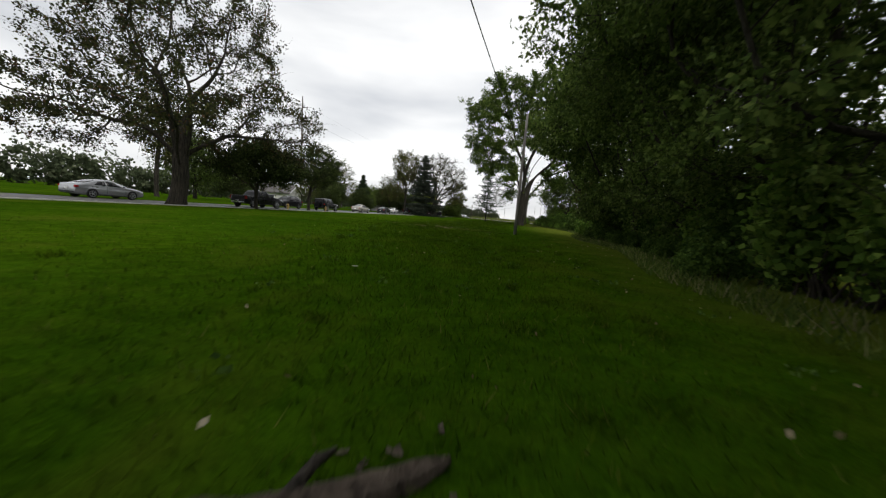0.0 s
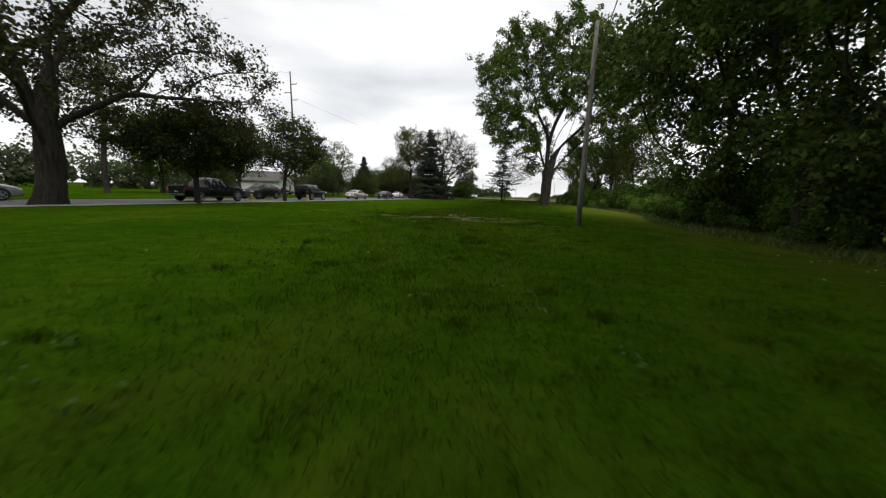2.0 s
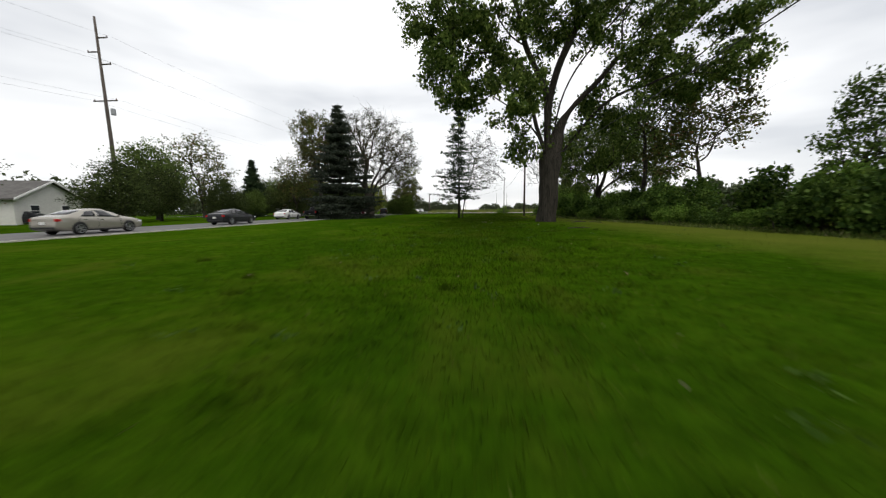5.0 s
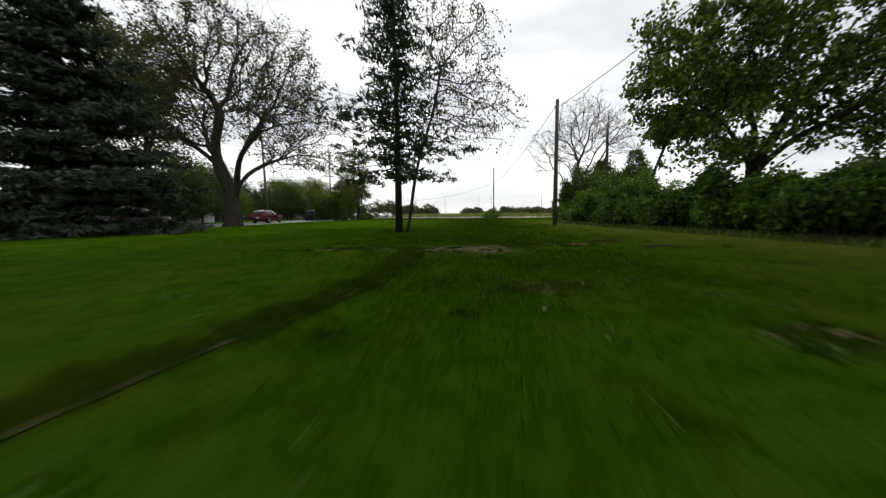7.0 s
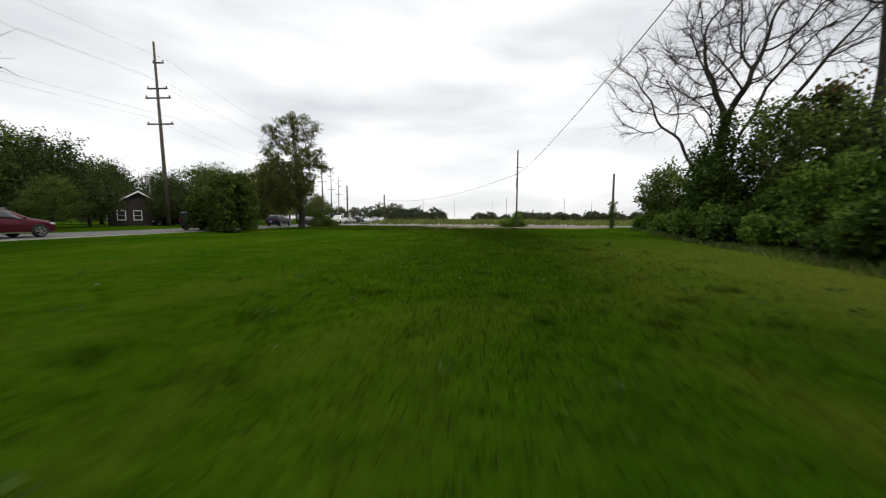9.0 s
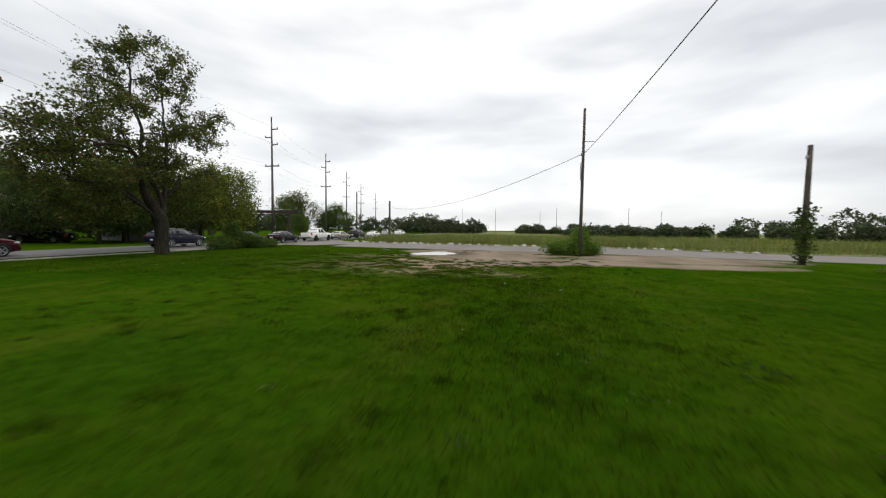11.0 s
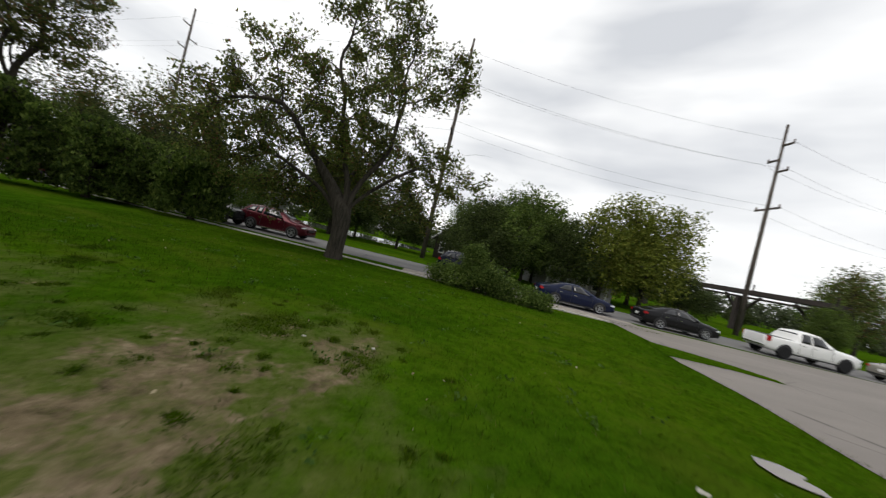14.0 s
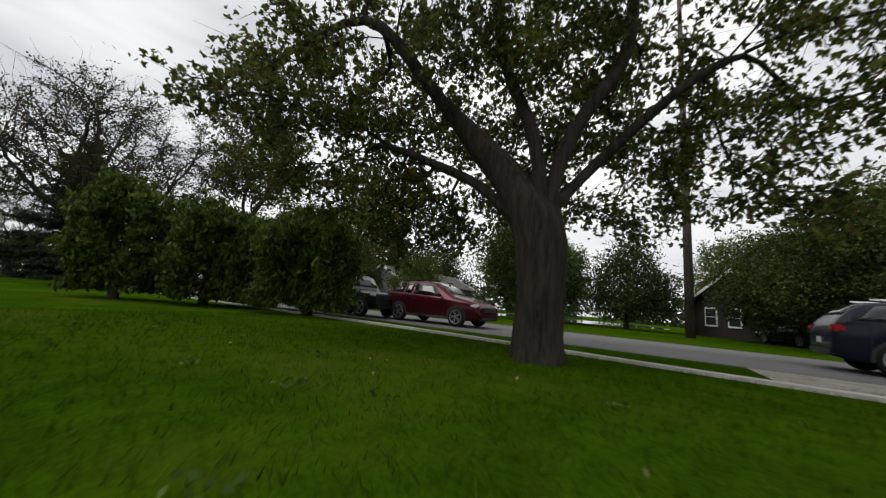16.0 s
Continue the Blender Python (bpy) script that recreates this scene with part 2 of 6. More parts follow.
def grass_ground():
    m = Mat("lawn_ground", 1.0, 0, 0.0)
    fine = m.noise(26.0, 4, 0.7)
    mid = m.noise(2.2, 4, 0.6)
    big = m.noise(0.16, 3, 0.5)
    c = m.ramp(fine, [(0.25, (0.019, 0.043, 0.002)), (0.55, (0.041, 0.094, 0.003)), (0.85, (0.070, 0.132, 0.006))])
    c = m.mix(m.ramp(mid, [(0.42, (0, 0, 0)), (0.72, (0.45, 0.45, 0.45))]), c, (0.05, 0.074, 0.006))
    c = m.mix(m.ramp(big, [(0.40, (0, 0, 0)), (0.62, (0.5, 0.5, 0.5))]), c, (0.024, 0.068, 0.003))
    c = mottle(m, c)
    dirt = m.ramp(m.noise(7.0, 5, 0.65), [(0.3, (0.16, 0.12, 0.08)), (0.55, (0.30, 0.235, 0.16)), (0.8, (0.41, 0.33, 0.235))])
    total = None
    for b in BARE:
        k = m.math("MULTIPLY", poly_mask(m, *b[:4], b[4], b[5] * 2.0, 1.0), b[6] if len(b) > 6 else 1.0)
        total = k if total is None else m.math("MAXIMUM", total, k)
    worn = m.math("MULTIPLY", m.math("ADD", m.noise(1.1, 5, 0.68, stretch=(0.8, 1.2, 1), distort=0.4), m.noise(4.2, 5, 0.7, distort=0.3)), 0.8)
    worn = m.math("MULTIPLY", m.math("ADD", m.math("MULTIPLY", total, 1.15), m.math("SUBTRACT", worn, 1.50)), 3.6, True)
    sep = m.node("ShaderNodeSeparateXYZ")
    m.link(m.geo.outputs["Position"], sep.inputs[0])
    loam = m.math("MAXIMUM", m.math("DIVIDE", m.math("SUBTRACT", 130.0, sep.outputs[1]), 20.0, True), m.math("DIVIDE", m.math("SUBTRACT", 6.6, sep.outputs[0]), 1.6, True))
    dirt = m.mix(loam, dirt, m.ramp(m.noise(3.2, 6, 0.72, distort=0.4), [(0.32, (0.062, 0.050, 0.028)), (0.5, (0.135, 0.106, 0.064)), (0.62, (0.19, 0.15, 0.096)), (0.8, (0.28, 0.235, 0.165))]))
    thatch = m.math("MULTIPLY", m.math("MULTIPLY", total, 1.6, True), m.math("MAXIMUM", 0.55, m.math("DIVIDE", m.math("SUBTRACT", sep.outputs[1], 140.0), 3.0, True)))
    c = m.mix(m.math("MULTIPLY", thatch, 0.75), c, m.ramp(m.noise(6.0, 5, 0.7), [(0.35, (0.045, 0.062, 0.012)), (0.6, (0.10, 0.105, 0.034)), (0.8, (0.17, 0.15, 0.075))]))
    c = m.mix(worn, c, dirt)
    trod = None
    for b in DIRT_SPOTS:
        k = poly_mask(m, *b[:4], b[4], b[5], 0.8)
        trod = k if trod is None else m.math("MAXIMUM", trod, k)
    a = m.noise(0.35, 4, 0.6, stretch=(1, 0.5, 1))
    lot = m.ramp(a, [(0.3, (0.155, 0.122, 0.092)), (0.55, (0.245, 0.195, 0.145)), (0.75, (0.315, 0.255, 0.19))])
    lot = m.mix(m.ramp(m.noise(11.0, 5, 0.65), [(0.4, (0, 0, 0)), (0.75, (0.5, 0.5, 0.5))]), lot, (0.30, 0.25, 0.19))
    ruts = m.noise(0.9, 4, 0.6, stretch=(0.22, 1.5, 1), distort=0.4)
    lot = m.mix(m.ramp(ruts, [(0.52, (0, 0, 0)), (0.68, (0.6, 0.6, 0.6))]), lot, (0.115, 0.095, 0.078))
    wet = m.math("MULTIPLY", poly_mask(m, 9.4, 157.6, 3.0, 3.0, 0.45, 0.35, 0.9), 0.75)
    lot = m.mix(wet, lot, (0.085, 0.072, 0.062))
    c = m.mix(trod, c, lot)
    m.color(c)
    m.bump(m.noise(18.0, 5, 0.7), 0.9, 0.05)
    return m.m


LAWN = grass_ground()


def asphalt_mat(name, lo, hi, crack=True):
    m = Mat(name, 0.8, 0, 0.25)
    fine = m.noise(60.0, 3, 0.7)
    big = m.noise(0.45, 4, 0.6, stretch=(1, 0.25, 1))
    c = m.mix(0.45, m.ramp(fine, [(0.25, lo), (0.75, hi)]), m.ramp(big, [(0.35, lo), (0.7, hi)]))
    if crack:
        v = m.node("ShaderNodeTexVoronoi", Scale=0.28)
        v.feature = "DISTANCE_TO_EDGE"
        mp = m.mix(0.16, m.geo.outputs["Position"], m.node("ShaderNodeTexNoise", Scale=0.7).outputs[1], "LINEAR_LIGHT")
        m.link(mp, v.inputs["Vector"])
        k = m.ramp(v.outputs[0], [(0.0, (1, 1, 1)), (0.008, (0, 0, 0))])
        k = m.math("MULTIPLY", k, m.ramp(m.noise(0.5, 3), [(0.5, (0, 0, 0)), (0.62, (0.8, 0.8, 0.8))]))
        c = m.mix(k, c, tuple(x * 0.35 for x in lo))
    m.color(c)
    m.bump(fine, 0.5, 0.01)
    return m.m


ROAD = asphalt_mat("road_asphalt", (0.095, 0.092, 0.09), (0.165, 0.162, 0.16))
DRIVE = asphalt_mat("faded_drive_asphalt", (0.145, 0.13, 0.118), (0.235, 0.212, 0.192))
CONCRETE = plain_mat("pale_concrete", (0.42, 0.40, 0.36), 0.85, 0, 0.2, 9, 0.2, 0.3)
GRAVEL = plain_mat("gravel_shoulder", (0.27, 0.245, 0.215), 0.95, 0, 0.35, 22, 0.15, 0.6)


WATER = Mat("puddle_water", 0.02, 0, 0.4).color((0.13, 0.112, 0.09)).m
FIELD = plain_mat("meadow_soil", (0.14, 0.155, 0.05), 0.95, 0, 0.4, 3.0, 0.1, 0.6)

# ---- mesh tools ----


def mesh_obj(name, verts, faces, mat, parent=None, label="", smooth=False):
    me = bpy.data.meshes.new(name)
    me.from_pydata([tuple(v) for v in verts], [], faces)
    if mat:
        me.materials.append(mat)
    if smooth:
        me.polygons.foreach_set("use_smooth", [True] * len(me.polygons))
    ob = new(name, me)
    if parent:
        ob.parent = parent
    if label:
        tagged(ob, label)
    return ob


def part(name, bm, material, parent, label="", smooth=False):
    me = bpy.data.meshes.new(name)
    bm.to_mesh(me)
    bm.free()
    me.materials.append(material)
    if smooth:
        me.polygons.foreach_set("use_smooth", [True] * len(me.polygons))
    ob = new(name, me)
    ob.parent = parent
    if label:
        tagged(ob, label)
    return ob


def quads_obj(name, quads, mat, parent=None, label=""):
    """One mesh from an (n, 4, 3) array of separate quads."""
    n = len(quads)
    me = bpy.data.meshes.new(name)
    me.vertices.add(n * 4)
    me.vertices.foreach_set("co", np.ascontiguousarray(quads, dtype=np.float32).ravel())
    me.loops.add(n * 4)
    me.loops.foreach_set("vertex_index", np.arange(n * 4, dtype=np.int32))
    me.polygons.add(n)
    me.polygons.foreach_set("loop_start", np.arange(0, n * 4, 4, dtype=np.int32))
    me.update(calc_edges=True)
    me.materials.append(mat)
    ob = new(name, me)
    if parent:
        ob.parent = parent
    if label:
        tagged(ob, label)
    return ob


class Tubes:
    """Collects tapered tubes along polylines into one mesh."""

    def __init__(self):
        self.v, self.f = [], []

    def add(self, pts, radii, sides=6, cap=True):
        pts = [Vector(p) for p in pts]
        base = len(self.v)
        up = Vector((0.31, 0.17, 0.93))
        for k, p in enumerate(pts):
            d = (pts[min(k + 1, len(pts) - 1)] - pts[max(k - 1, 0)]).normalized()
            a = d.cross(up)
            if a.length < 0.1:
                a = d.cross(Vector((1, 0, 0)))
            a.normalize()
            b = d.cross(a)
            r = radii[k]
            for s in range(sides):
                w = 2 * math.pi * s / sides
                self.v.append(p + a * (math.cos(w) * r) + b * (math.sin(w) * r))
        for k in range(len(pts) - 1):
            for s in range(sides):
                i, j = base + k * sides + s, base + k * sides + (s + 1) % sides
                self.f.append((i, j, j + sides, i + sides))
        if cap:
            n = len(pts) - 1
            self.f.append(tuple(base + n * sides + s for s in range(sides)))
            self.f.append(tuple(base + s for s in reversed(range(sides))))

    def done(self, name, mat, parent=None, label=""):
        return mesh_obj(name, self.v, self.f, mat, parent, label, True)


def empty(name, m, label, category, group="", kind=""):
    ob = new(name)
    ob.matrix_world = m
    return tagged(ob, label, category, group, kind)


# ---- trees ----


def leaf_quads(rng, centres, per, radius, size, droop=0.0, squash=0.7, long=1.0, lobed=False):
    """Leaves as small bent-free diamonds scattered round the twig ends."""
    n = len(centres) * per
    c = np.repeat(np.asarray(centres), per, axis=0)
    off = rng.normal(size=(n, 3)) * radius
    off[:, 2] *= squash
    p = c + off
    a = rng.normal(size=(n, 3))
    a[:, 2] -= droop
    a /= np.linalg.norm(a, axis=1)[:, None]
    b = rng.normal(size=(n, 3))
    b -= (b * a).sum(1)[:, None] * a
    b /= np.linalg.norm(b, axis=1)[:, None]
    s = (size * rng.uniform(0.6, 1.3, n))[:, None]
    if lobed:
        out = []
        for w, k in ((0.0, 1.0), (0.9, 0.72), (-0.9, 0.72)):
            d = a * math.cos(w) + b * math.sin(w)
            e = b * math.cos(w) - a * math.sin(w)
            out.append(np.stack([p, p + d * s * 0.5 * k + e * s * 0.24, p + d * s * 1.05 * k, p + d * s * 0.5 * k - e * s * 0.24], 1))
        return np.concatenate(out)
    return np.stack([p - a * s * 0.6 * long, p + b * s * 0.42, p + a * s * 0.6 * long, p - b * s * 0.42], 1)


def envelope_points(rng, n, lobes, shell=0.45):
    """Points in a union of ellipsoids (x, y, z, rx, ry, rz), denser to the outside."""
    vol = np.array([(l[3] * l[4] * l[5]) ** 0.7 * (l[6] if len(l) > 6 else 1.0) for l in lobes])
    lobes = [l[:6] for l in lobes]
    pick = rng.choice(len(lobes), n, p=vol / vol.sum())
    d = rng.normal(size=(n, 3))
    d /= np.linalg.norm(d, axis=1)[:, None]
    r = shell + (1 - shell) * rng.random(n) ** 0.6
    lob = np.array(lobes)[pick]
    wob = 1 + 0.22 * np.sin(d[:, 0] * 5 + lob[:, 0]) * np.cos(d[:, 1] * 4.3 + lob[:, 2]) + rng.normal(size=n) * 0.05
    return lob[:, :3] + d * lob[:, 3:] * (r * wob)[:, None]


def curve(rng, a, b, n, lift, wobble):
    a, b = np.asarray(a, float), np.asarray(b, float)
    L = np.linalg.norm(b - a)
    out = []
    ph = rng.normal(size=3)
    for k in range(n + 1):
        t = k / n
        p = a + (b - a) * t
        p[2] += lift * L * (t - t * t) * 1.0
        w = math.sin(math.pi * t) * wobble * L
        p += w * np.array([math.sin(5.1 * t + ph[0] * 3), math.sin(4.3 * t + ph[1] * 3), 0.5 * math.sin(6.2 * t + ph[2] * 3)])
        out.append(p)
    return out


def bark_tube(line, rad, sides, gnarl, seed, foot=0.0):
    """A tapered stem along a polyline, its ridges wandering along it, with buttresses where it meets the ground."""
    pts = [Vector(p) for p in line]
    v, f = [], []
    side = Vector((1, 0.13, 0))
    along = 0.0
    for k, p in enumerate(pts):
        d = (pts[min(k + 1, len(pts) - 1)] - pts[max(k - 1, 0)]).normalized()
        side = (side - d * side.dot(d)).normalized()
        across = d.cross(side)
        if k:
            along += (p - pts[k - 1]).length
        low = max(0.0, 1 - along / 0.9) ** 2 * foot
        for n in range(sides):
            w = 2 * math.pi * n / sides
            cx, cy = math.cos(w), math.sin(w)
            slow = noise.noise(Vector((cx * 1.2, cy * 1.2, along * 0.5 + seed)))
            ridge = noise.noise(Vector((cx * 5.0, cy * 5.0, along * 0.8 + seed * 3)))
            r = rad[k] * (1 + gnarl * (0.8 * slow + 0.9 * ridge) + low * (0.4 + 0.6 * math.sin(w * 5 + seed)))
            v.append(p + side * (cx * r) + across * (cy * r))
    for k in range(len(pts) - 1):
        for n in range(sides):
            i, j = k * sides + n, k * sides + (n + 1) % sides
            f.append((i, j, j + sides, i + sides))
    f.append(tuple((len(pts) - 1) * sides + n for n in range(sides)))
    return v, f


def grow(rng, start, aims, step, reach, wander):
    """Branches that grow from the nodes in start (positions, parents) towards the aims, each aim dropped once it is reached."""
    pos, par = [np.asarray(p, float) for p in start[0]], list(start[1])
    near = np.full(len(aims), 1e9)
    who = np.zeros(len(aims), int)
    live = np.ones(len(aims), bool)
    fresh = list(range(start[2], len(pos)))
    kids = {}
    for _ in range(150):
        if fresh:
            q = np.array([pos[i] for i in fresh])
            d = np.linalg.norm(aims[:, None, :] - q[None], axis=2)
            k = d.argmin(1)
            dm = d[np.arange(len(aims)), k]
            better = dm < near
            near[better], who[better] = dm[better], np.array(fresh)[k[better]]
            live &= near > reach
        if not live.any():
            break
        ids, inv = np.unique(who[live], return_inverse=True)
        to = aims[live] - np.array([pos[i] for i in who[live]])
        to /= np.linalg.norm(to, axis=1)[:, None] + 1e-9
        total = np.zeros((len(ids), 3))
        np.add.at(total, inv, to)
        fresh = []
        for i, t in zip(ids, total):
            if par[i] >= 0:
                old = pos[i] - pos[par[i]]
                t = t / (np.linalg.norm(t) + 1e-9) + 0.45 * old / (np.linalg.norm(old) + 1e-9)
            t = t / (np.linalg.norm(t) + 1e-9) + rng.normal(size=3) * wander
            p = pos[i] + t / np.linalg.norm(t) * step
            if any(np.linalg.norm(pos[c] - p) < step * 0.35 for c in kids.get(i, ())) or len(kids.get(i, ())) > 3:
                mine = live & (who == i)
                live[np.nonzero(mine)[0][near[mine].argmin()]] = False
                continue
            pos.append(p)
            par.append(int(i))
            kids.setdefault(int(i), []).append(len(pos) - 1)
            fresh.append(len(pos) - 1)
    return np.array(pos), par


def make_tree(name, m, seed, lobes, trunk_r, fork, aims, n3, per, leaf, clump, bark, leaves, label, category="tree",
              leader=0.0, droop=0.0, group="", shell=0.4, dead=0, squash=0.7, lean=(0.0, 0.0), twig=0.014, spray=(0.9, 0.4), lobed=False, twigs=True, gnarl=0.12, wander=0.22, long=1.0, limbs=0, rise=0.3, swell=0.0):
    """A tree that grows into its crown. lobes: the crown's ellipsoids; fork: where the first limbs leave; leader: height to which the trunk goes on;
    aims: how many points of the crown the limbs reach for; n3: twig ends, per: leaves on each; dead: bare twigs;
    limbs: how many main limbs leave the fork, or where each of them leads, rise: how steeply they set out."""
    rng = np.random.default_rng(seed)
    root = empty(name, m, label, category, group)
    pts = envelope_points(rng, aims, lobes, shell)
    span = float(np.ptp(pts, axis=0).max())
    step = max(0.14, min(0.75, span * 0.036))
    h = leader or fork
    n0 = max(6, int(h / step))
    line = curve(rng, (0, 0, -0.15), (lean[0], lean[1], h), n0, 0.0, 0.02)
    low = max(1, min(n0, int(round(fork / h * n0)) - 1))
    start, back = list(line), [k - 1 for k in range(n0 + 1)]
    if limbs:
        # main limbs leave round the fork, each towards its own share of the crown
        if isinstance(limbs, int):
            heart = pts[rng.choice(len(pts), limbs, replace=False)]
            for _ in range(12):
                share = np.linalg.norm(pts[:, None] - heart[None], axis=2).argmin(1)
                heart = np.array([pts[share == k].mean(0) if (share == k).any() else heart[k] for k in range(limbs)])
        else:
            heart = np.array(limbs) / 0.62 - np.array(line[n0]) * (1 / 0.62 - 1)
        for k, goal in enumerate(heart):
            at_node = n0 - (k % 3)
            a = line[at_node]
            way = curve(rng, a, a + (goal - a) * 0.62, max(3, int(np.linalg.norm(goal - a) * 0.62 / step)), rise, 0.06)
            last = at_node
            for p in way[1:]:
                start.append(p)
                back.append(last)
                last = len(start) - 1
    pos, par = grow(rng, (start, back, low if not limbs else n0 - 2), pts, step, step * 1.5, wander)
    n = len(pos)
    kids = [[] for _ in range(n)]
    for i, p in enumerate(par):
        if p >= 0:
            kids[p].append(i)
    ends = max(2, sum(1 for k in kids if not k))
    tip_r = twig * 1.15
    power = max(1.5, min(3.2, math.log(ends) / math.log(max(2.0, trunk_r * 0.82 / tip_r))))
    area = np.zeros(n)
    for i in range(n - 1, -1, -1):
        area[i] = sum(area[c] for c in kids[i]) or tip_r ** power
    rad = area ** (1 / power)
    rad *= np.where(rad > 0.1, trunk_r * 0.82 / rad[0], 1.0) * 0.5 + 0.5
    v_all, f_all = [], []
    todo = [0]
    trunk_done = False
    while todo:
        i = todo.pop()
        chain = [i] if par[i] < 0 else [par[i], i]
        while kids[chain[-1]]:
            nxt = sorted(kids[chain[-1]], key=lambda c: -area[c])
            todo += nxt[1:]
            chain.append(nxt[0])
        rr = [float(rad[c]) for c in chain]
        if par[i] >= 0:
            rr[0] = min(rr[0], rr[1] * 1.35)
        way = [pos[c] for c in chain]
        for q in range(1, len(way) - 1):
            way[q] = way[q] * 0.5 + (way[q - 1] + way[q + 1]) * 0.25
        if not trunk_done:
            rr = [max(a, trunk_r * (1 - 0.18 * q / n0 + swell * (q / n0) ** 2)) * (1.06 if q == 0 else 1.0) if q <= low + 1 else a for q, a in enumerate(rr)]
            for q in range(low + 2, min(low + 6, len(rr))):
                rr[q] = rr[q] + (rr[low + 1] - rr[q]) * (low + 6 - q) / 6
            ev, ef = bark_tube(way, rr, 48 if trunk_r > 0.28 else 16, gnarl, seed, 0.34 if trunk_r < 0.7 else 0.2)
            mesh_obj("trunk", ev, ef, bark, root, "", True)
            trunk_done = True
            continue
        thick = rr[1] if len(rr) > 1 else rr[0]
        ev, ef = bark_tube(way, rr, 14 if thick > 0.12 else 7 if thick > 0.05 else 4, gnarl * 0.7 if thick > 0.05 else 0.0, seed + i)
        base = len(v_all)
        v_all += ev
        f_all += [tuple(q + base for q in face) for face in ef]
    # twig ends gather along the outer shoots
    outer = np.array([i for i in range(n) if rad[i] < tip_r * 2.6 and i > n0])
    wood = Tubes()
    wood.v, wood.f = v_all, f_all
    tips = np.zeros((0, 3))
    if len(outer):
        which = outer[rng.integers(len(outer), size=n3)]
        d = pos[which] - pos[np.array(par)[which]]
        d /= np.linalg.norm(d, axis=1)[:, None] + 1e-6
        tips = pos[which] + d * (rng.uniform(-0.3, 1.0, n3) * spray[0])[:, None] + rng.normal(size=(n3, 3)) * spray[1]
        tips[:, 2] = np.maximum(tips[:, 2] - droop * rng.uniform(0, 1, n3) * spray[0], 0.4)
        for i, c in zip(which, tips) if twigs else ():
            wood.add(curve(rng, pos[i], c, 2, 0.1 - droop * 0.3, 0.12), [twig * 0.7, twig * 0.5, twig * 0.22], 3, False)
        for i in outer[rng.integers(len(outer), size=dead)]:
            out = pos[i] - pos[par[i]]
            out = out / (np.linalg.norm(out) + 1e-6) + rng.normal(size=3) * 0.55
            end = pos[i] + out * rng.uniform(0.4, 1.5)
            wood.add(curve(rng, pos[i], end, 3, 0.12, 0.12), [twig * 0.8, twig * 0.6, twig * 0.4, twig * 0.2], 3, False)
    wood.done("limb", bark, root)
    if per:
        quads_obj("crown", leaf_quads(rng, tips, per, clump, leaf, droop, squash, long, lobed), leaves, root)
    return root


def make_conifer(name, m, seed, height, radius, trunk_r, base, whorls, per_whorl, leaf, bark, needles, label, ragged=0.25, droop=0.22, thick=1.0, group=""):
    rng = np.random.default_rng(seed)
    root = empty(name, m, label, "tree", group)
    wood = Tubes()
    wood.add([(0, 0, -0.1), (0.03, 0.02, height * 0.33), (-0.03, 0.05, height * 0.66), (0, 0, height)], [trunk_r * 1.2, trunk_r * 0.8, trunk_r * 0.45, 0.02], 9)
    tips = []
    for k in range(whorls):
        u = (k + rng.random() * 0.7) / whorls
        z = base + (height - base) * u
        full = radius * ((1 - u) ** 0.85) * (0.55 + 0.45 * min(1, u * 9 + 0.45))
        for _ in range(per_whorl):
            w = rng.uniform(0, 2 * math.pi)
            L = full * rng.uniform(1 - ragged * 1.6, 1 + ragged * 0.5) + 0.15
            end = np.array([math.cos(w) * L, math.sin(w) * L, z - droop * L + 0.12 * L * u])
            way = curve(rng, (0, 0, z), end, 4, -0.12, 0.03)
            wood.add(way, [max(0.045 * (1 - u), 0.02), 0.02, 0.014, 0.009, 0.005], 3, False)
            n = max(3, int(L * 5 * thick))
            for q in range(n):
                t = (q + rng.random()) / n
                t = 0.18 + 0.82 * t
                i = min(int(t * 4), 3)
                p = way[i] + (way[i + 1] - way[i]) * (t * 4 - i)
                side = rng.normal() * 0.28 * L * (1 - t * 0.75)
                tips.append(p + np.array([-math.sin(w) * side, math.cos(w) * side, 0.03 * L * (t - 0.5) - abs(rng.normal()) * 0.09 - 0.10 * abs(side)]))
    wood.done("trunk", bark, root)
    quads_obj("crown", leaf_quads(rng, np.array(tips), 9, 0.15, leaf * 0.6, 0.15, 0.38, 3.0), needles, root)
    return root


def make_bush(name, m, seed, lobes, tips, per, leaf, clump, leaves, label, category="bush", group="", bark=None):
    rng = np.random.default_rng(seed)
    root = empty(name, m, label, category, group)
    pts = envelope_points(rng, tips, lobes, 0.5)
    pts = pts[pts[:, 2] > 0.05]
    wood = Tubes()
    for c in pts[:: max(1, len(pts) // 60)]:
        foot = (c[0] * 0.55 + rng.normal() * 0.2, c[1] * 0.8, 0.0)
        wood.add(curve(rng, foot, c, 4, 0.1, 0.08), [0.035, 0.028, 0.02, 0.012, 0.006], 4, False)
    wood.done("stem", bark or BARK_DARK, root)
    quads_obj("foliage", leaf_quads(rng, pts, per, clump, leaf, 0.2, 0.8), leaves, root)
    return root


def at(x, y, rz=0, s=1.0, z=0.0):
    return pose(x, y, z, 0, 0, rz) @ Matrix.Diagonal((s, s, s, 1))


# ---- ground, road and drive ----


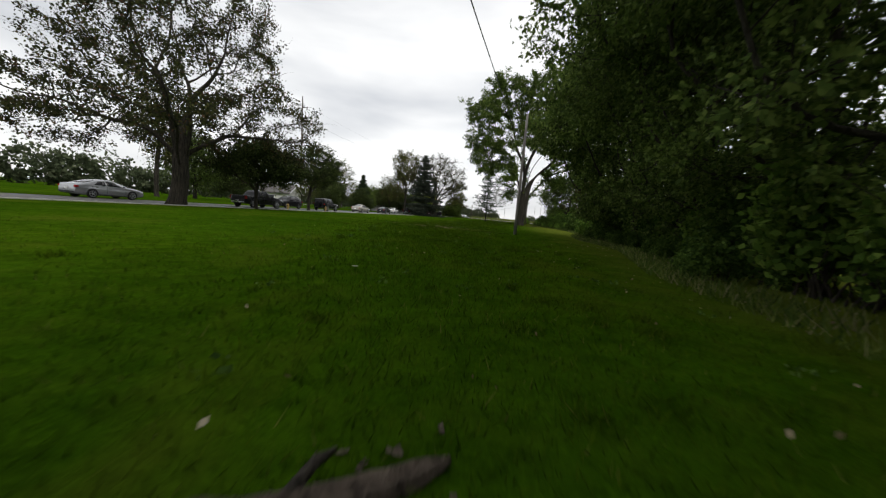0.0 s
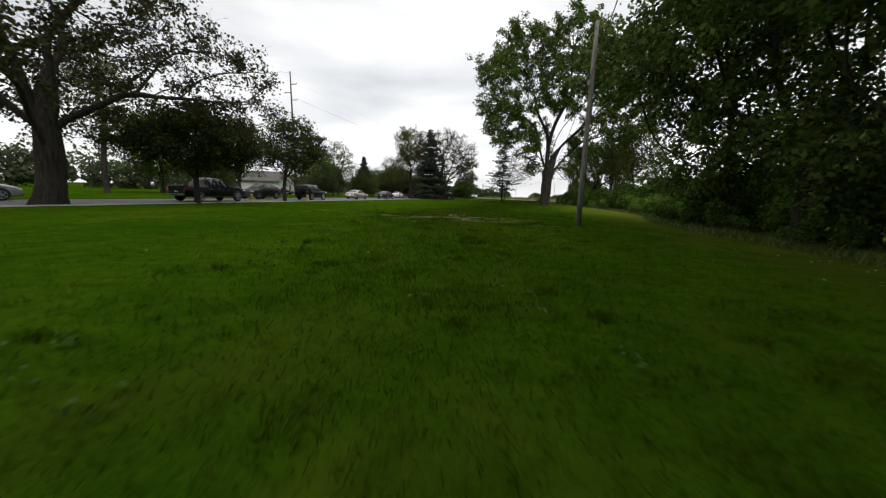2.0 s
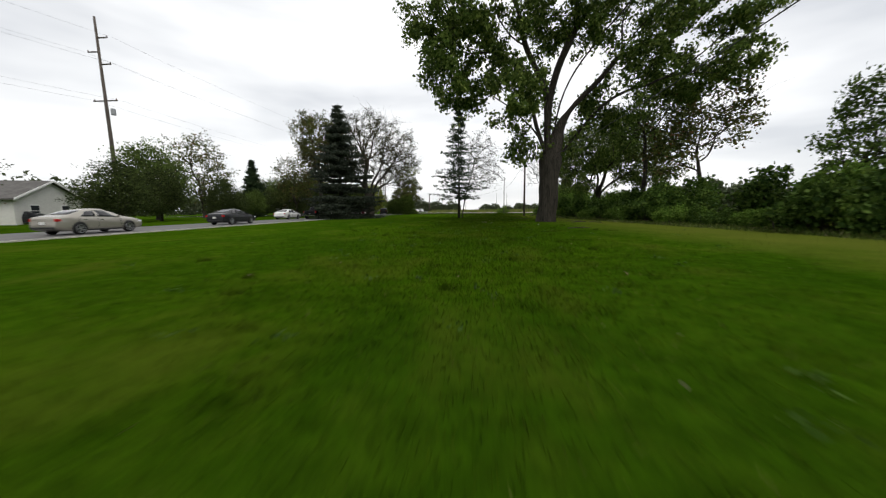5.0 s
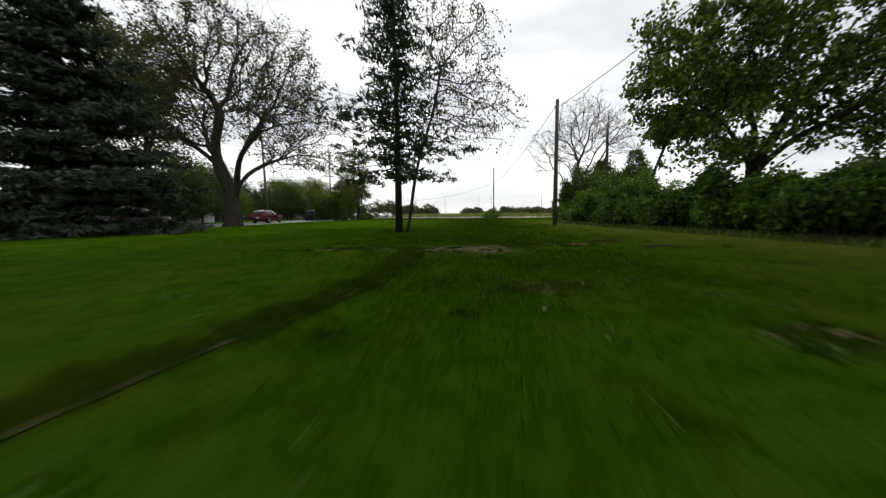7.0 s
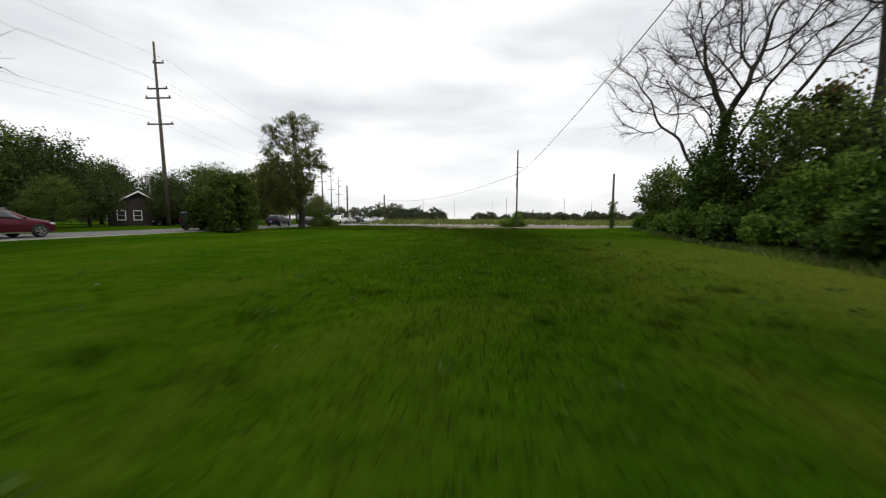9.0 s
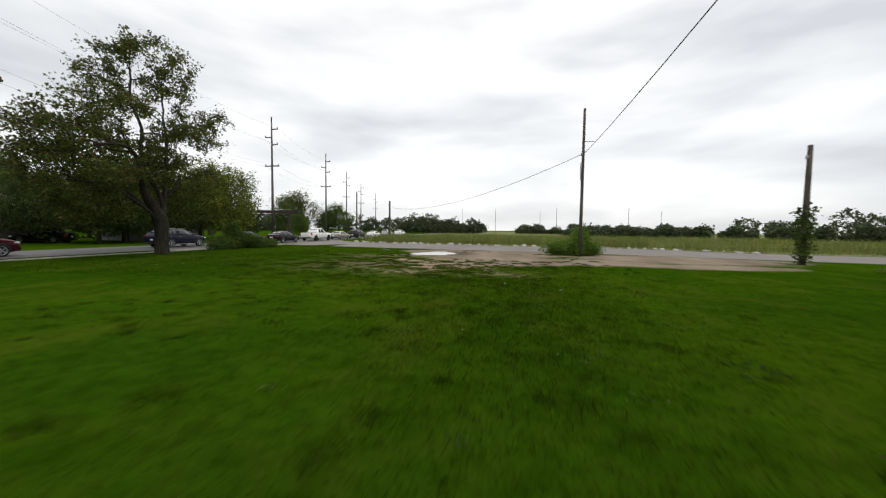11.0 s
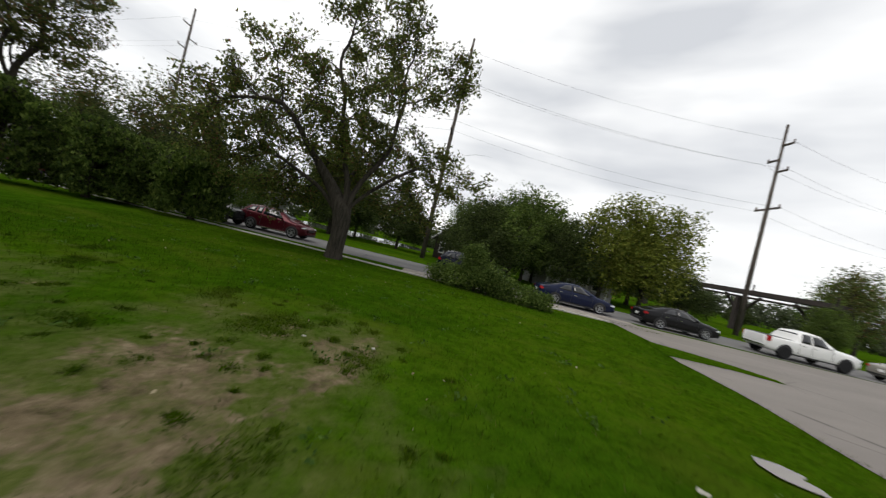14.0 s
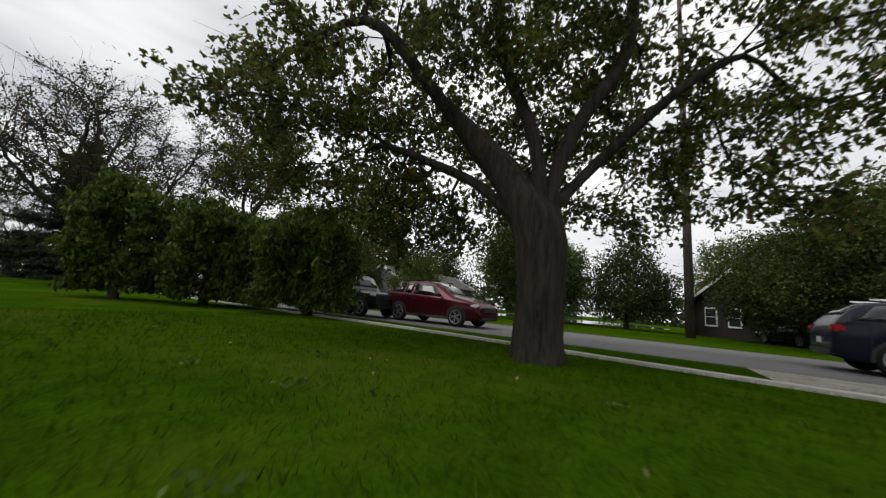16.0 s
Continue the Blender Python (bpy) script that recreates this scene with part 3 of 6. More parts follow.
def sheet(name, outline, z, mat, label, category="", parent=None, cuts=1):
    bm = bmesh.new()
    vs = [bm.verts.new((x, y, z)) for x, y in outline]
    bm.faces.new(vs)
    bmesh.ops.triangulate(bm, faces=bm.faces[:])
    bm.normal_update()
    for f in bm.faces:
        if f.normal.z < 0:
            f.normal_flip()
    me = bpy.data.meshes.new(name)
    bm.to_mesh(me)
    bm.free()
    me.materials.append(mat)
    ob = new(name, me)
    return tagged(ob, label, category, "", "structure")


def ragged(outline, seed, amp, step):
    """The same outline with a worn, uneven edge."""
    out = []
    for (x0, y0), (x1, y1) in zip(outline, outline[1:] + outline[:1]):
        n = max(1, min(60, int(math.hypot(x1 - x0, y1 - y0) / step)))
        for k in range(n):
            x, y = x0 + (x1 - x0) * k / n, y0 + (y1 - y0) * k / n
            q = Vector((x, y, seed))
            dx = noise.noise(q * 1.7) + 0.6 * noise.noise(q * 5.3)
            dy = noise.noise(q * 1.7 + Vector((9, 4, 0))) + 0.6 * noise.noise(q * 5.3 + Vector((3, 8, 0)))
            out.append((x + dx * amp, y + dy * amp))
    return out


def road_x(y):
    """The east wheel line of the near lane."""
    return -22.3 + 0.068 * (y - 43)


def kerb_x(y):
    return -20.5 + 0.075 * (y - 41) + 0.8 * min(1.0, max(0.0, (y - 147) / 7))


ground = sheet("ground", [(-900, -700), (900, -700), (900, 1500), (-900, 1500)], 0.0, LAWN, "mown green lawn with worn bare earth patches", "lawn")


def strip(name, xa, xb, y0, y1, z0, z1, mat, label, category, n=40):
    """A long slab between two lines x(y), with a little thickness."""
    v, f = [], []
    for k in range(n + 1):
        y = y0 + (y1 - y0) * k / n
        a, b = xa(y), xb(y)
        v += [(a, y, z1), (b, y, z1), (b, y, z0), (a, y, z0)]
    for k in range(n):
        i = 4 * k
        f += [(i, i + 4, i + 5, i + 1), (i + 1, i + 5, i + 6, i + 2), (i + 3, i, i + 4, i + 7)]
        f[-3] = (i, i + 1, i + 5, i + 4)
    ob = mesh_obj(name, v, f, mat)
    return tagged(ob, label, category, "", "structure")


road = strip("road", lambda y: road_x(y) - 5.9, lambda y: road_x(y) + 1.0, -160, 560, -0.1, 0.012, ROAD, "grey two-lane asphalt road with worn patches", "road", 80)
shoulder = strip("shoulder", lambda y: road_x(y) + 1.0, lambda y: kerb_x(y) - 0.12, 154, 168, -0.1, 0.008, GRAVEL, "gravel strip between kerb and asphalt", "shoulder", 20)
kerb = strip("kerb", lambda y: kerb_x(y) - 0.12, lambda y: kerb_x(y) + 0.14, 15, 165.5, -0.1, 0.06, CONCRETE, "pale worn concrete kerb along the lawn", "kerb", 60)
drive = sheet("driveway", ragged([(-9.6, 165.5), (-6.4, 165.2), (-3.7, 164.1), (-2.2, 164.0), (-0.7, 163.8), (1.0, 163.35), (2.2, 163.0), (3.6, 162.9), (5.2, 162.6), (6.8, 162.75), (9, 162.2), (11.2, 162.3), (14, 161.6), (18, 161.3), (24, 159.6), (40, 155), (70, 152),
                           (70, 160), (38, 165.5), (31, 170.2), (26, 171.6), (16, 172.3), (8, 173.6), (0, 174.4), (-6, 176.4), (-9.0, 180), (-11.4, 184), (-11.9, 165.6)], 3.0, 0.06, 0.35), 0.016, DRIVE, "faded cracked asphalt driveway", "driveway")
sheet("verge", ragged([(-6.6, 165.0), (-4.1, 164.1), (-4.15, 165.3), (-4.2, 166.6), (-3.7, 168.2), (-4.3, 168.4), (-5.2, 167.7), (-5.9, 166.6)], 8.0, 0.07, 0.2), 0.024, LAWN, "narrow grass tongue between driveway and road", "verge")
puddle = sheet("puddle", ragged([(6.35, 155.4), (6.5, 156.3), (6.9, 157.2), (7.5, 158.0), (8.3, 158.9), (9.0, 159.2), (9.3, 158.3), (9.9, 157.6), (10.2, 157.1), (9.8, 156.0), (9.2, 155.1), (8.6, 154.7), (7.9, 154.6), (7.0, 154.9)], 5.0, 0.22, 0.12), 0.016, WATER, "shallow rain puddle mirroring the grey sky", "puddle")
sheet("puddle", ragged([(2.72, 160.45), (2.95, 160.3), (3.2, 160.33), (3.38, 160.5), (3.5, 160.75), (3.3, 160.86), (3.12, 160.78), (2.98, 160.95), (2.8, 160.8)], 7.0, 0.06, 0.06), 0.030, WATER, "small rain puddle at the driveway's edge", "puddle")
meadow = sheet("meadow_ground", [(-5, 176.9), (0, 175.2), (8, 174.3), (16, 173), (26, 172.2), (32, 170.6), (39, 166), (70, 161), (300, 150), (400, 700), (-5, 700), (-3, 250)], 0.010, FIELD, "rough unmown meadow ground", "meadow")


# ---- vehicles ----
CAR_GLASS = Mat("tinted_car_glass", 0.06, 0, 0.6).color((0.012, 0.014, 0.016)).m
TYRE = plain_mat("tyre_rubber", (0.018, 0.018, 0.019), 0.85, 0, 0.2, 12, 0.2)
RIM = plain_mat("alloy_rim", (0.45, 0.46, 0.48), 0.3, 0.9, 0.08, 12)
RED_LAMP = Mat("red_tail_lamp", 0.15, 0, 0.5).color((0.35, 0.012, 0.015)).m
HEAD_LAMP = Mat("clear_head_lamp", 0.1, 0, 0.6).color((0.75, 0.77, 0.8)).m
TRIM = plain_mat("black_trim", (0.02, 0.02, 0.021), 0.6, 0, 0.15, 10)
CHROME = plain_mat("bright_chrome", (0.6, 0.61, 0.62), 0.15, 1.0, 0.05, 10)


def paint(name, c, metal=0.3):
    m = Mat(name, 0.24, metal, 0.18)
    m.b.inputs["Coat Weight"].default_value = 0.05
    m.b.inputs["Coat Roughness"].default_value = 0.05
    sep = m.node("ShaderNodeSeparateXYZ")
    m.link(m.geo.outputs["Position"], sep.inputs[0])
    dirt = m.math("MULTIPLY", m.math("SUBTRACT", 0.75, sep.outputs[2], True), m.noise(3.0, 4), True)
    m.color(m.mix(m.math("MULTIPLY", dirt, 0.12), c, (0.16, 0.145, 0.12)))
    return m.m


PAINT = {"silver": paint("silver_paint", (0.42, 0.43, 0.44), 0.6), "black": paint("black_paint", (0.008, 0.008, 0.009), 0.0), "red": paint("deep_red_paint", (0.062, 0.007, 0.012)),
         "navy": paint("navy_paint", (0.010, 0.013, 0.026), 0.0), "blue": paint("blue_paint", (0.005, 0.009, 0.031), 0.0), "white": paint("white_paint", (0.72, 0.72, 0.71), 0.0),
         "grey": paint("charcoal_paint", (0.020, 0.021, 0.023), 0.0), "maroon": paint("maroon_paint", (0.085, 0.012, 0.02)), "tan": paint("champagne_paint", (0.36, 0.34, 0.30), 0.5)}

# side shapes: length, width, wheelbase, wheel radius, ground clearance, roofline (x, z), beltline (x, z), cabin (rear foot, rear roof, front roof, front foot), roof half width
SHAPES = {
    "sedan": (4.86, 1.83, 2.80, 0.33, 0.20, [(-2.43, 0.5), (-2.41, 0.86), (-2.32, 0.99), (-1.95, 1.05), (-1.5, 1.19), (-0.95, 1.375), (-0.35, 1.45), (0.1, 1.445), (0.65, 1.25), (1.2, 0.99), (1.7, 0.92), (2.12, 0.82), (2.36, 0.66), (2.43, 0.45)],
              [(-2.43, 0.95), (-1.6, 0.96), (0, 0.91), (1.2, 0.87), (2.43, 0.75)], (-1.85, -1.0, 0.2, 1.18), 0.57),
    "suv": (4.76, 1.93, 2.85, 0.37, 0.24, [(-2.38, 0.6), (-2.36, 0.98), (-2.27, 1.16), (-2.02, 1.46), (-1.78, 1.62), (-1.2, 1.69), (-0.4, 1.72), (0.15, 1.68), (0.65, 1.46), (1.15, 1.15), (1.65, 1.06), (2.08, 0.97), (2.3, 0.80), (2.38, 0.5)],
            [(-2.4, 1.14), (-1.6, 1.14), (0, 1.06), (1.15, 1.01), (2.4, 0.85)], (-2.25, -1.75, 0.2, 1.12), 0.62),
    "jeep": (4.25, 1.85, 2.5, 0.40, 0.34, [(-2.12, 0.6), (-2.1, 1.1), (-2.06, 1.65), (-1.95, 1.78), (-0.8, 1.83), (0.2, 1.81), (0.36, 1.74), (0.72, 1.18), (0.95, 1.13), (1.9, 1.06), (2.06, 0.98), (2.12, 0.6)],
             [(-2.12, 1.12), (0, 1.11), (0.9, 1.08), (2.12, 0.98)], (-2.07, -1.98, 0.3, 0.74), 0.70),
    "pickup": (5.86, 2.03, 3.70, 0.42, 0.36, [(-2.93, 0.7), (-2.92, 1.2), (-1.3, 1.22), (-1.16, 1.23), (-1.06, 1.6), (-0.85, 1.84), (-0.2, 1.91), (0.35, 1.87), (0.75, 1.65), (1.25, 1.29), (1.6, 1.25), (2.4, 1.18), (2.75, 1.05), (2.90, 0.8), (2.93, 0.6)],
               [(-2.93, 1.17), (-1.1, 1.18), (1.2, 1.14), (2.93, 1.0)], (-1.14, -0.9, 0.4, 1.26), 0.70),
}


def loft(rings, mat, name, parent, label=""):
    n = len(rings[0])
    v = [p for r in rings for p in r]
    f = []
    for k in range(len(rings) - 1):
        for s in range(n):
            i, j = k * n + s, k * n + (s + 1) % n
            f.append((i, j, j + n, i + n))
    f.append(tuple(reversed(range(n))))
    f.append(tuple((len(rings) - 1) * n + s for s in range(n)))
    ob = mesh_obj(name, v, f, mat, parent, label, True)
    return ob


def box_bm(cx, cy, cz, sx, sy, sz, bevel=0.0):
    bm = bmesh.new()
    bmesh.ops.create_cube(bm, size=1, matrix=Matrix.Translation((cx, cy, cz)) @ Matrix.Diagonal((sx, sy, sz, 1)))
    if bevel:
        bmesh.ops.bevel(bm, geom=bm.edges[:], offset=bevel, segments=2, affect="EDGES")
    return bm


def lathe_bm(profile, sides=24):
    """A body of revolution round the y axis from (radius, y) pairs."""
    bm = bmesh.new()
    rings = []
    for r, y in profile:
        rings.append([bm.verts.new((r * math.cos(2 * math.pi * s / sides), y, r * math.sin(2 * math.pi * s / sides))) for s in range(sides)])
    for a, b in zip(rings, rings[1:]):
        for s in range(sides):
            bm.faces.new((a[s], a[(s + 1) % sides], b[(s + 1) % sides], b[s]))
    bm.faces.new(rings[0])
    bm.faces.new(list(reversed(rings[-1])))
    bmesh.ops.recalc_face_normals(bm, faces=bm.faces[:])
    return bm


def wheel(parent, x, y, r, side, spokes, rim_mat):
    t = part("wheel", lathe_bm([(r * 0.66, -0.10), (r * 0.93, -0.11), (r, -0.07), (r, 0.07), (r * 0.93, 0.11), (r * 0.70, 0.10)], 28), TYRE, parent, "black rubber tyre", True)
    t.matrix_local = pose(x, y, r)
    # a dark well, a bright lip and twin spokes
    bm = bmesh.new()
    for k in range(spokes):
        for w in (-0.17, 0.17):
            a = 2 * math.pi * k / spokes + w
            m = Matrix.Rotation(a, 4, "Y") @ Matrix.Translation((r * 0.36, 0.096, 0)) @ Matrix.Diagonal((r * 0.62, 0.022, r * 0.075, 1))
            bmesh.ops.create_cube(bm, size=1, matrix=m)
    bmesh.ops.create_cone(bm, cap_ends=True, segments=14, radius1=r * 0.14, radius2=r * 0.12, depth=0.05, matrix=Matrix.Translation((0, 0.09, 0)) @ Matrix.Rotation(math.pi / 2, 4, "X"))
    n = 28
    ring = []
    for rr, yy in ((r * 0.72, 0.10), (r * 0.70, 0.112), (r * 0.64, 0.108), (r * 0.62, 0.09)):
        ring.append([bm.verts.new((rr * math.cos(2 * math.pi * s / n), yy, rr * math.sin(2 * math.pi * s / n))) for s in range(n)])
    for a, b in zip(ring, ring[1:]):
        for s in range(n):
            bm.faces.new((a[s], a[(s + 1) % n], b[(s + 1) % n], b[s]))
    turn = pose(0, 0, 0, 0, 0, 0 if side > 0 else 180)
    hub = part("rim", bm, rim_mat, t, "bright alloy rim")
    hub.matrix_local = turn
    well = part("wheel_well", lathe_bm([(r * 0.70, 0.02), (r * 0.70, 0.076)], 24), TRIM, t, "dark brake well")
    well.matrix_local = turn


def make_car(name, kind, colour, m, label, rim_mat=None, group="queue of cars", spokes=5):
    L, W, base, wr, clear, top_line, belt_line, cabin, roof_w = SHAPES[kind]
    root = empty(name, m, label, "pickup truck" if kind == "pickup" else "car", group)
    body = PAINT[colour]
    hw = W / 2
    ra, rb, rc, rd = cabin

    def top(x):
        return float(np.interp(x, [q[0] for q in top_line], [q[1] for q in top_line]))

    def belt(x):
        return min(float(np.interp(x, [q[0] for q in belt_line], [q[1] for q in belt_line])), top(x) - 0.03)

    def half(x):
        """Half width in plan, drawn in at both ends."""
        e = max(0.0, (L / 2 - abs(x)) / 0.75)
        return hw * (0.80 + 0.20 * min(1.0, e) ** 0.45)

    def section(x):
        """Half outline from the sill up to the roof's middle, as (y, z)."""
        w, zb, zt = half(x), belt(x), top(x)
        lo = clear + (0.12 * max(0, 1 - (L / 2 - abs(x)) / 0.5))
        k = min(1.0, max(0.0, (zt - zb - 0.05) / 0.45))
        shoulder = w * 0.955
        yr = shoulder * (1 - k) * 0.86 + roof_w * k
        return [(w * 0.88, lo), (w * 0.965, lo + 0.07), (w * 0.985, lo + 0.30 * (zb - lo)), (w, lo + 0.62 * (zb - lo)), (w * 0.985, zb - 0.07), (shoulder, zb),
                (shoulder + (yr - shoulder) * 0.42, zb + (zt - zb) * 0.42), (shoulder + (yr - shoulder) * 0.86, zb + (zt - zb) * 0.84), (yr * 0.9, zb + (zt - zb) * 0.955), (yr * 0.5, zt)]

    xs = sorted(set([q[0] for q in top_line] + list(np.linspace(-L / 2 + 0.06, L / 2 - 0.06, 26).round(3))))
    rings = []
    for x in xs:
        h = section(x)
        rings.append([(x, y, z) for y, z in h] + [(x, -y, z) for y, z in reversed(h)])
    loft(rings, body, "body", root)

    def side_y(x, z):
        h = section(x)
        return float(np.interp(z, [q[1] for q in h], [q[0] for q in h]))

    def roof_z(x, y):
        h = section(x)[5:]
        return float(np.interp(abs(y), [q[0] for q in reversed(h)], [q[1] for q in reversed(h)]))

    def patch(nm, grid, off, mat, lab):
        """A thin curved pane laid over the body; grid[i][j] are points of the body's skin."""
        ni, nj = len(grid), len(grid[0])
        v = [Vector(p) + Vector(off) for row in grid for p in row] + [Vector(p) - Vector(off) * 0.5 for row in grid for p in row]
        f = []
        for i in range(ni - 1):
            for j in range(nj - 1):
                q = i * nj + j
                f.append((q, q + 1, q + nj + 1, q + nj))
                f.append(tuple(ni * nj + w for w in (q, q + nj, q + nj + 1, q + 1)))
        rim = [j for j in range(nj)] + [i * nj + nj - 1 for i in range(1, ni)] + [(ni - 1) * nj + j for j in range(nj - 2, -1, -1)] + [i * nj for i in range(ni - 2, 0, -1)]
        for a, b in zip(rim, rim[1:] + rim[:1]):
            f.append((a, ni * nj + a, ni * nj + b, b))
        return mesh_obj(nm, v, f, mat, root, lab, True)

    up = 0.05
    zlev = (0.0, 0.33, 0.66, 1.0)
    for s in (-1, 1):
        def glass(x00, x10, x01, x11):
            """Side glass between feet x00..x10 and heads x01..x11."""
            grid = []
            for t in zlev:
                row = []
                for u in (0, 0.33, 0.67, 1):
                    x = (x00 + (x10 - x00) * u) * (1 - t) + (x01 + (x11 - x01) * u) * t
                    z = belt(x) + up + (min(top(x), top((rb + rc) / 2)) - 0.10 - belt(x) - up) * t
                    row.append((x, s * side_y(x, z), z))
                grid.append(row)
            patch("window", grid, (0, s * 0.010, 0.003), CAR_GLASS, "dark tinted glass")

        mid = (rb + rc) / 2 - 0.02
        glass(mid + 0.05, rd - 0.42, mid + 0.05, rc + 0.02)
        if kind == "suv":
            glass(-1.22, mid - 0.05, -1.22, mid - 0.05)
            glass(-1.98, -1.30, -1.62, -1.30)
        elif kind == "jeep":
            glass(-0.95, mid - 0.05, -0.95, mid - 0.05)
            glass(-1.95, -1.05, -1.90, -1.05)
        else:
            glass(ra + (0.55 if kind == "sedan" else 0.18), mid - 0.05, rb + 0.10, mid - 0.05)
        zt = belt(-L / 2 + 0.15) - 0.14
        tail = part("tail_lamp", box_bm(-L / 2 + 0.13, s * (half(-L / 2 + 0.13) - 0.08), zt, 0.24, 0.2, 0.17 if kind != "pickup" else 0.34, 0.03), RED_LAMP, root, "red tail lamp")
        part("head_lamp", box_bm(L / 2 - 0.26, s * (half(L / 2 - 0.26) - 0.12), top(L / 2 - 0.26) - 0.12, 0.3, 0.26, 0.12, 0.03), HEAD_LAMP, root, "clear head lamp")
        part("mirror", box_bm(rd - 0.46, s * (hw + 0.06), belt(rd - 0.4) + 0.1, 0.12, 0.2, 0.13, 0.035), body, root)
        part("sill", box_bm(0, s * (hw * 0.975), clear + 0.05, base - 0.86, 0.05, 0.07, 0.015), CHROME if kind == "suv" else TRIM, root)
        for sx in (mid, ra + 0.45 if kind != "pickup" else ra + 0.1, rd - 0.28):
            zz = (clear + 0.16 + belt(sx)) / 2
            part("door_gap", box_bm(sx, s * (half(sx) * 0.984), zz, 0.012, 0.034 * W / 1.8, belt(sx) - clear - 0.22), TRIM, root, "dark door gap")
        for wx in (-base / 2, base / 2):
            v, f, n = [], [], 14
            for k in range(n + 1):
                a = math.radians(-12) + math.radians(204) * k / n
                for rr in (wr * 0.9, wr * 1.15):
                    x, z = wx + rr * math.cos(a), wr + 0.01 + rr * math.sin(a)
                    v += [(x, s * (half(wx) + 0.004), z), (x, s * (half(wx) - 0.12), z)]
            for k in range(n):
                q = 4 * k
                f += [(q, q + 2, q + 6, q + 4), (q + 2, q + 3, q + 7, q + 6), (q, q + 4, q + 5, q + 1)]
            mesh_obj("wheel_arch", v, f, TRIM, root, "dark wheel arch")
            wheel(root, wx, s * (hw - 0.085), wr, s, spokes, rim_mat or RIM)
        for hx in (mid + 0.22, ra + 0.75 if kind != "pickup" else ra + 0.35):
            part("door_handle", box_bm(hx, s * half(hx) * 0.995, belt(hx) - 0.13, 0.2, 0.03, 0.035, 0.01), CHROME, root)
    ys = (-0.84, -0.42, 0, 0.42, 0.84)

    def screen(nm, x_foot, x_head):
        grid = []
        for t in (0.0, 0.33, 0.66, 1.0):
            x = x_foot + (x_head - x_foot) * t
            w = section(x)[7][0]
            grid.append([(x, w * y, roof_z(x, w * y)) for y in ys])
        slope = 1 if x_foot > x_head else -1
        patch(nm, grid, (0.008 * slope, 0, 0.008), CAR_GLASS, "dark tinted glass")

    screen("windscreen", rd - 0.10, rc + 0.08)
    screen("rear_window", ra + (0.12 if kind != "jeep" else 0.02), rb - 0.06 if kind != "jeep" else rb - 0.03)
    part("bumper", box_bm(-L / 2 + 0.04, 0, clear + 0.2, 0.16, W * 0.80, 0.2, 0.05), CHROME if kind == "pickup" else TRIM, root, "rear bumper")
    part("bumper", box_bm(L / 2 - 0.07, 0, clear + 0.14, 0.18, W * 0.78, 0.18, 0.05), CHROME if kind == "pickup" else TRIM, root, "front bumper")
    part("grille", box_bm(L / 2 - 0.03, 0, top(L / 2 - 0.1) - 0.12, 0.08, W * 0.5, 0.18, 0.02), TRIM, root)
    part("number_plate", box_bm(-L / 2 - 0.015, 0, clear + 0.46, 0.02, 0.31, 0.15), PAINT["white"], root, "plain pale number plate")
    if kind == "pickup":
        part("cargo_bed", box_bm(-2.05, 0, 1.228, 1.56, W * 0.70, 0.02), TRIM, root, "dark open cargo bed")
        part("tailgate", box_bm(-L / 2 + 0.0, 0, 0.96, 0.06, W * 0.66, 0.4, 0.02), body, root)
    if kind == "jeep":
        sp = part("spare_wheel", lathe_bm([(0.2, -0.1), (0.36, -0.11), (0.38, 0), (0.36, 0.11), (0.2, 0.10)], 24), TYRE, root, "black spare wheel on the tailgate", True)
        sp.matrix_local = pose(-L / 2 - 0.12, 0, 1.02, 0, 0, 90)
    if kind == "suv":
        for s in (-1, 1):
            part("roof_rail", box_bm(-0.7, s * roof_w * 0.86, top(-0.7) - 0.005, 1.9, 0.035, 0.045, 0.012), CHROME, root)
    return root


LANE_TURN = 90 - math.degrees(math.atan(0.068))


def lane(y, far=False):
    """A place in the lane, heading north, or south in the far lane."""
    x = road_x(y) - 0.87 - (3.4 if far else 0) + 0.6 * min(1.0, max(0.0, (y - 120) / 25))
    return pose(x, y, 0.012, 0, 0, LANE_TURN + (180 if far else 0))


make_car("silver_sedan", "sedan", "silver", pose(-28.8, 28.3, 0.012, 0, 0, LANE_TURN), "silver four-door sedan waiting on the road")
make_car("black_pickup", "pickup", "black", lane(39.5), "black crew-cab pickup truck waiting on the road")
make_car("black_jeep", "jeep", "black", lane(54.0), "boxy black off-roader with spare wheel on its back")
make_car("charcoal_suv", "suv", "grey", lane(49.6, True), "charcoal estate car in the far lane")
make_car("champagne_sedan", "sedan", "tan", lane(66.5), "champagne sedan in the queue")
make_car("charcoal_sedan", "sedan", "grey", lane(79.0), "dark grey sedan in the queue")
make_car("white_sedan", "sedan", "white", pose(-23.5, 97.2, 0.012, 0, 0, LANE_TURN), "white sedan in the queue")
make_car("black_pickup", "pickup", "black", lane(98.4), "black pickup truck in the queue beside the spruce")
make_car("black_suv", "suv", "black", lane(106.0), "black estate car in the queue")
make_car("maroon_estate_car", "suv", "maroon", lane(125.2), "maroon estate car in the queue past the bare tree")
make_car("charcoal_jeep", "jeep", "grey", lane(140.6), "old charcoal off-roader with pale bonnet")
make_car("red_suv", "suv", "red", pose(-16.75, 144.7, 0.012, 0, 0, LANE_TURN), "deep red estate car with chrome sills")
make_car("navy_suv", "suv", "navy", pose(-16.4, 158.4, 0.012, 0, 0, LANE_TURN), "dark navy estate car with alloy wheels")
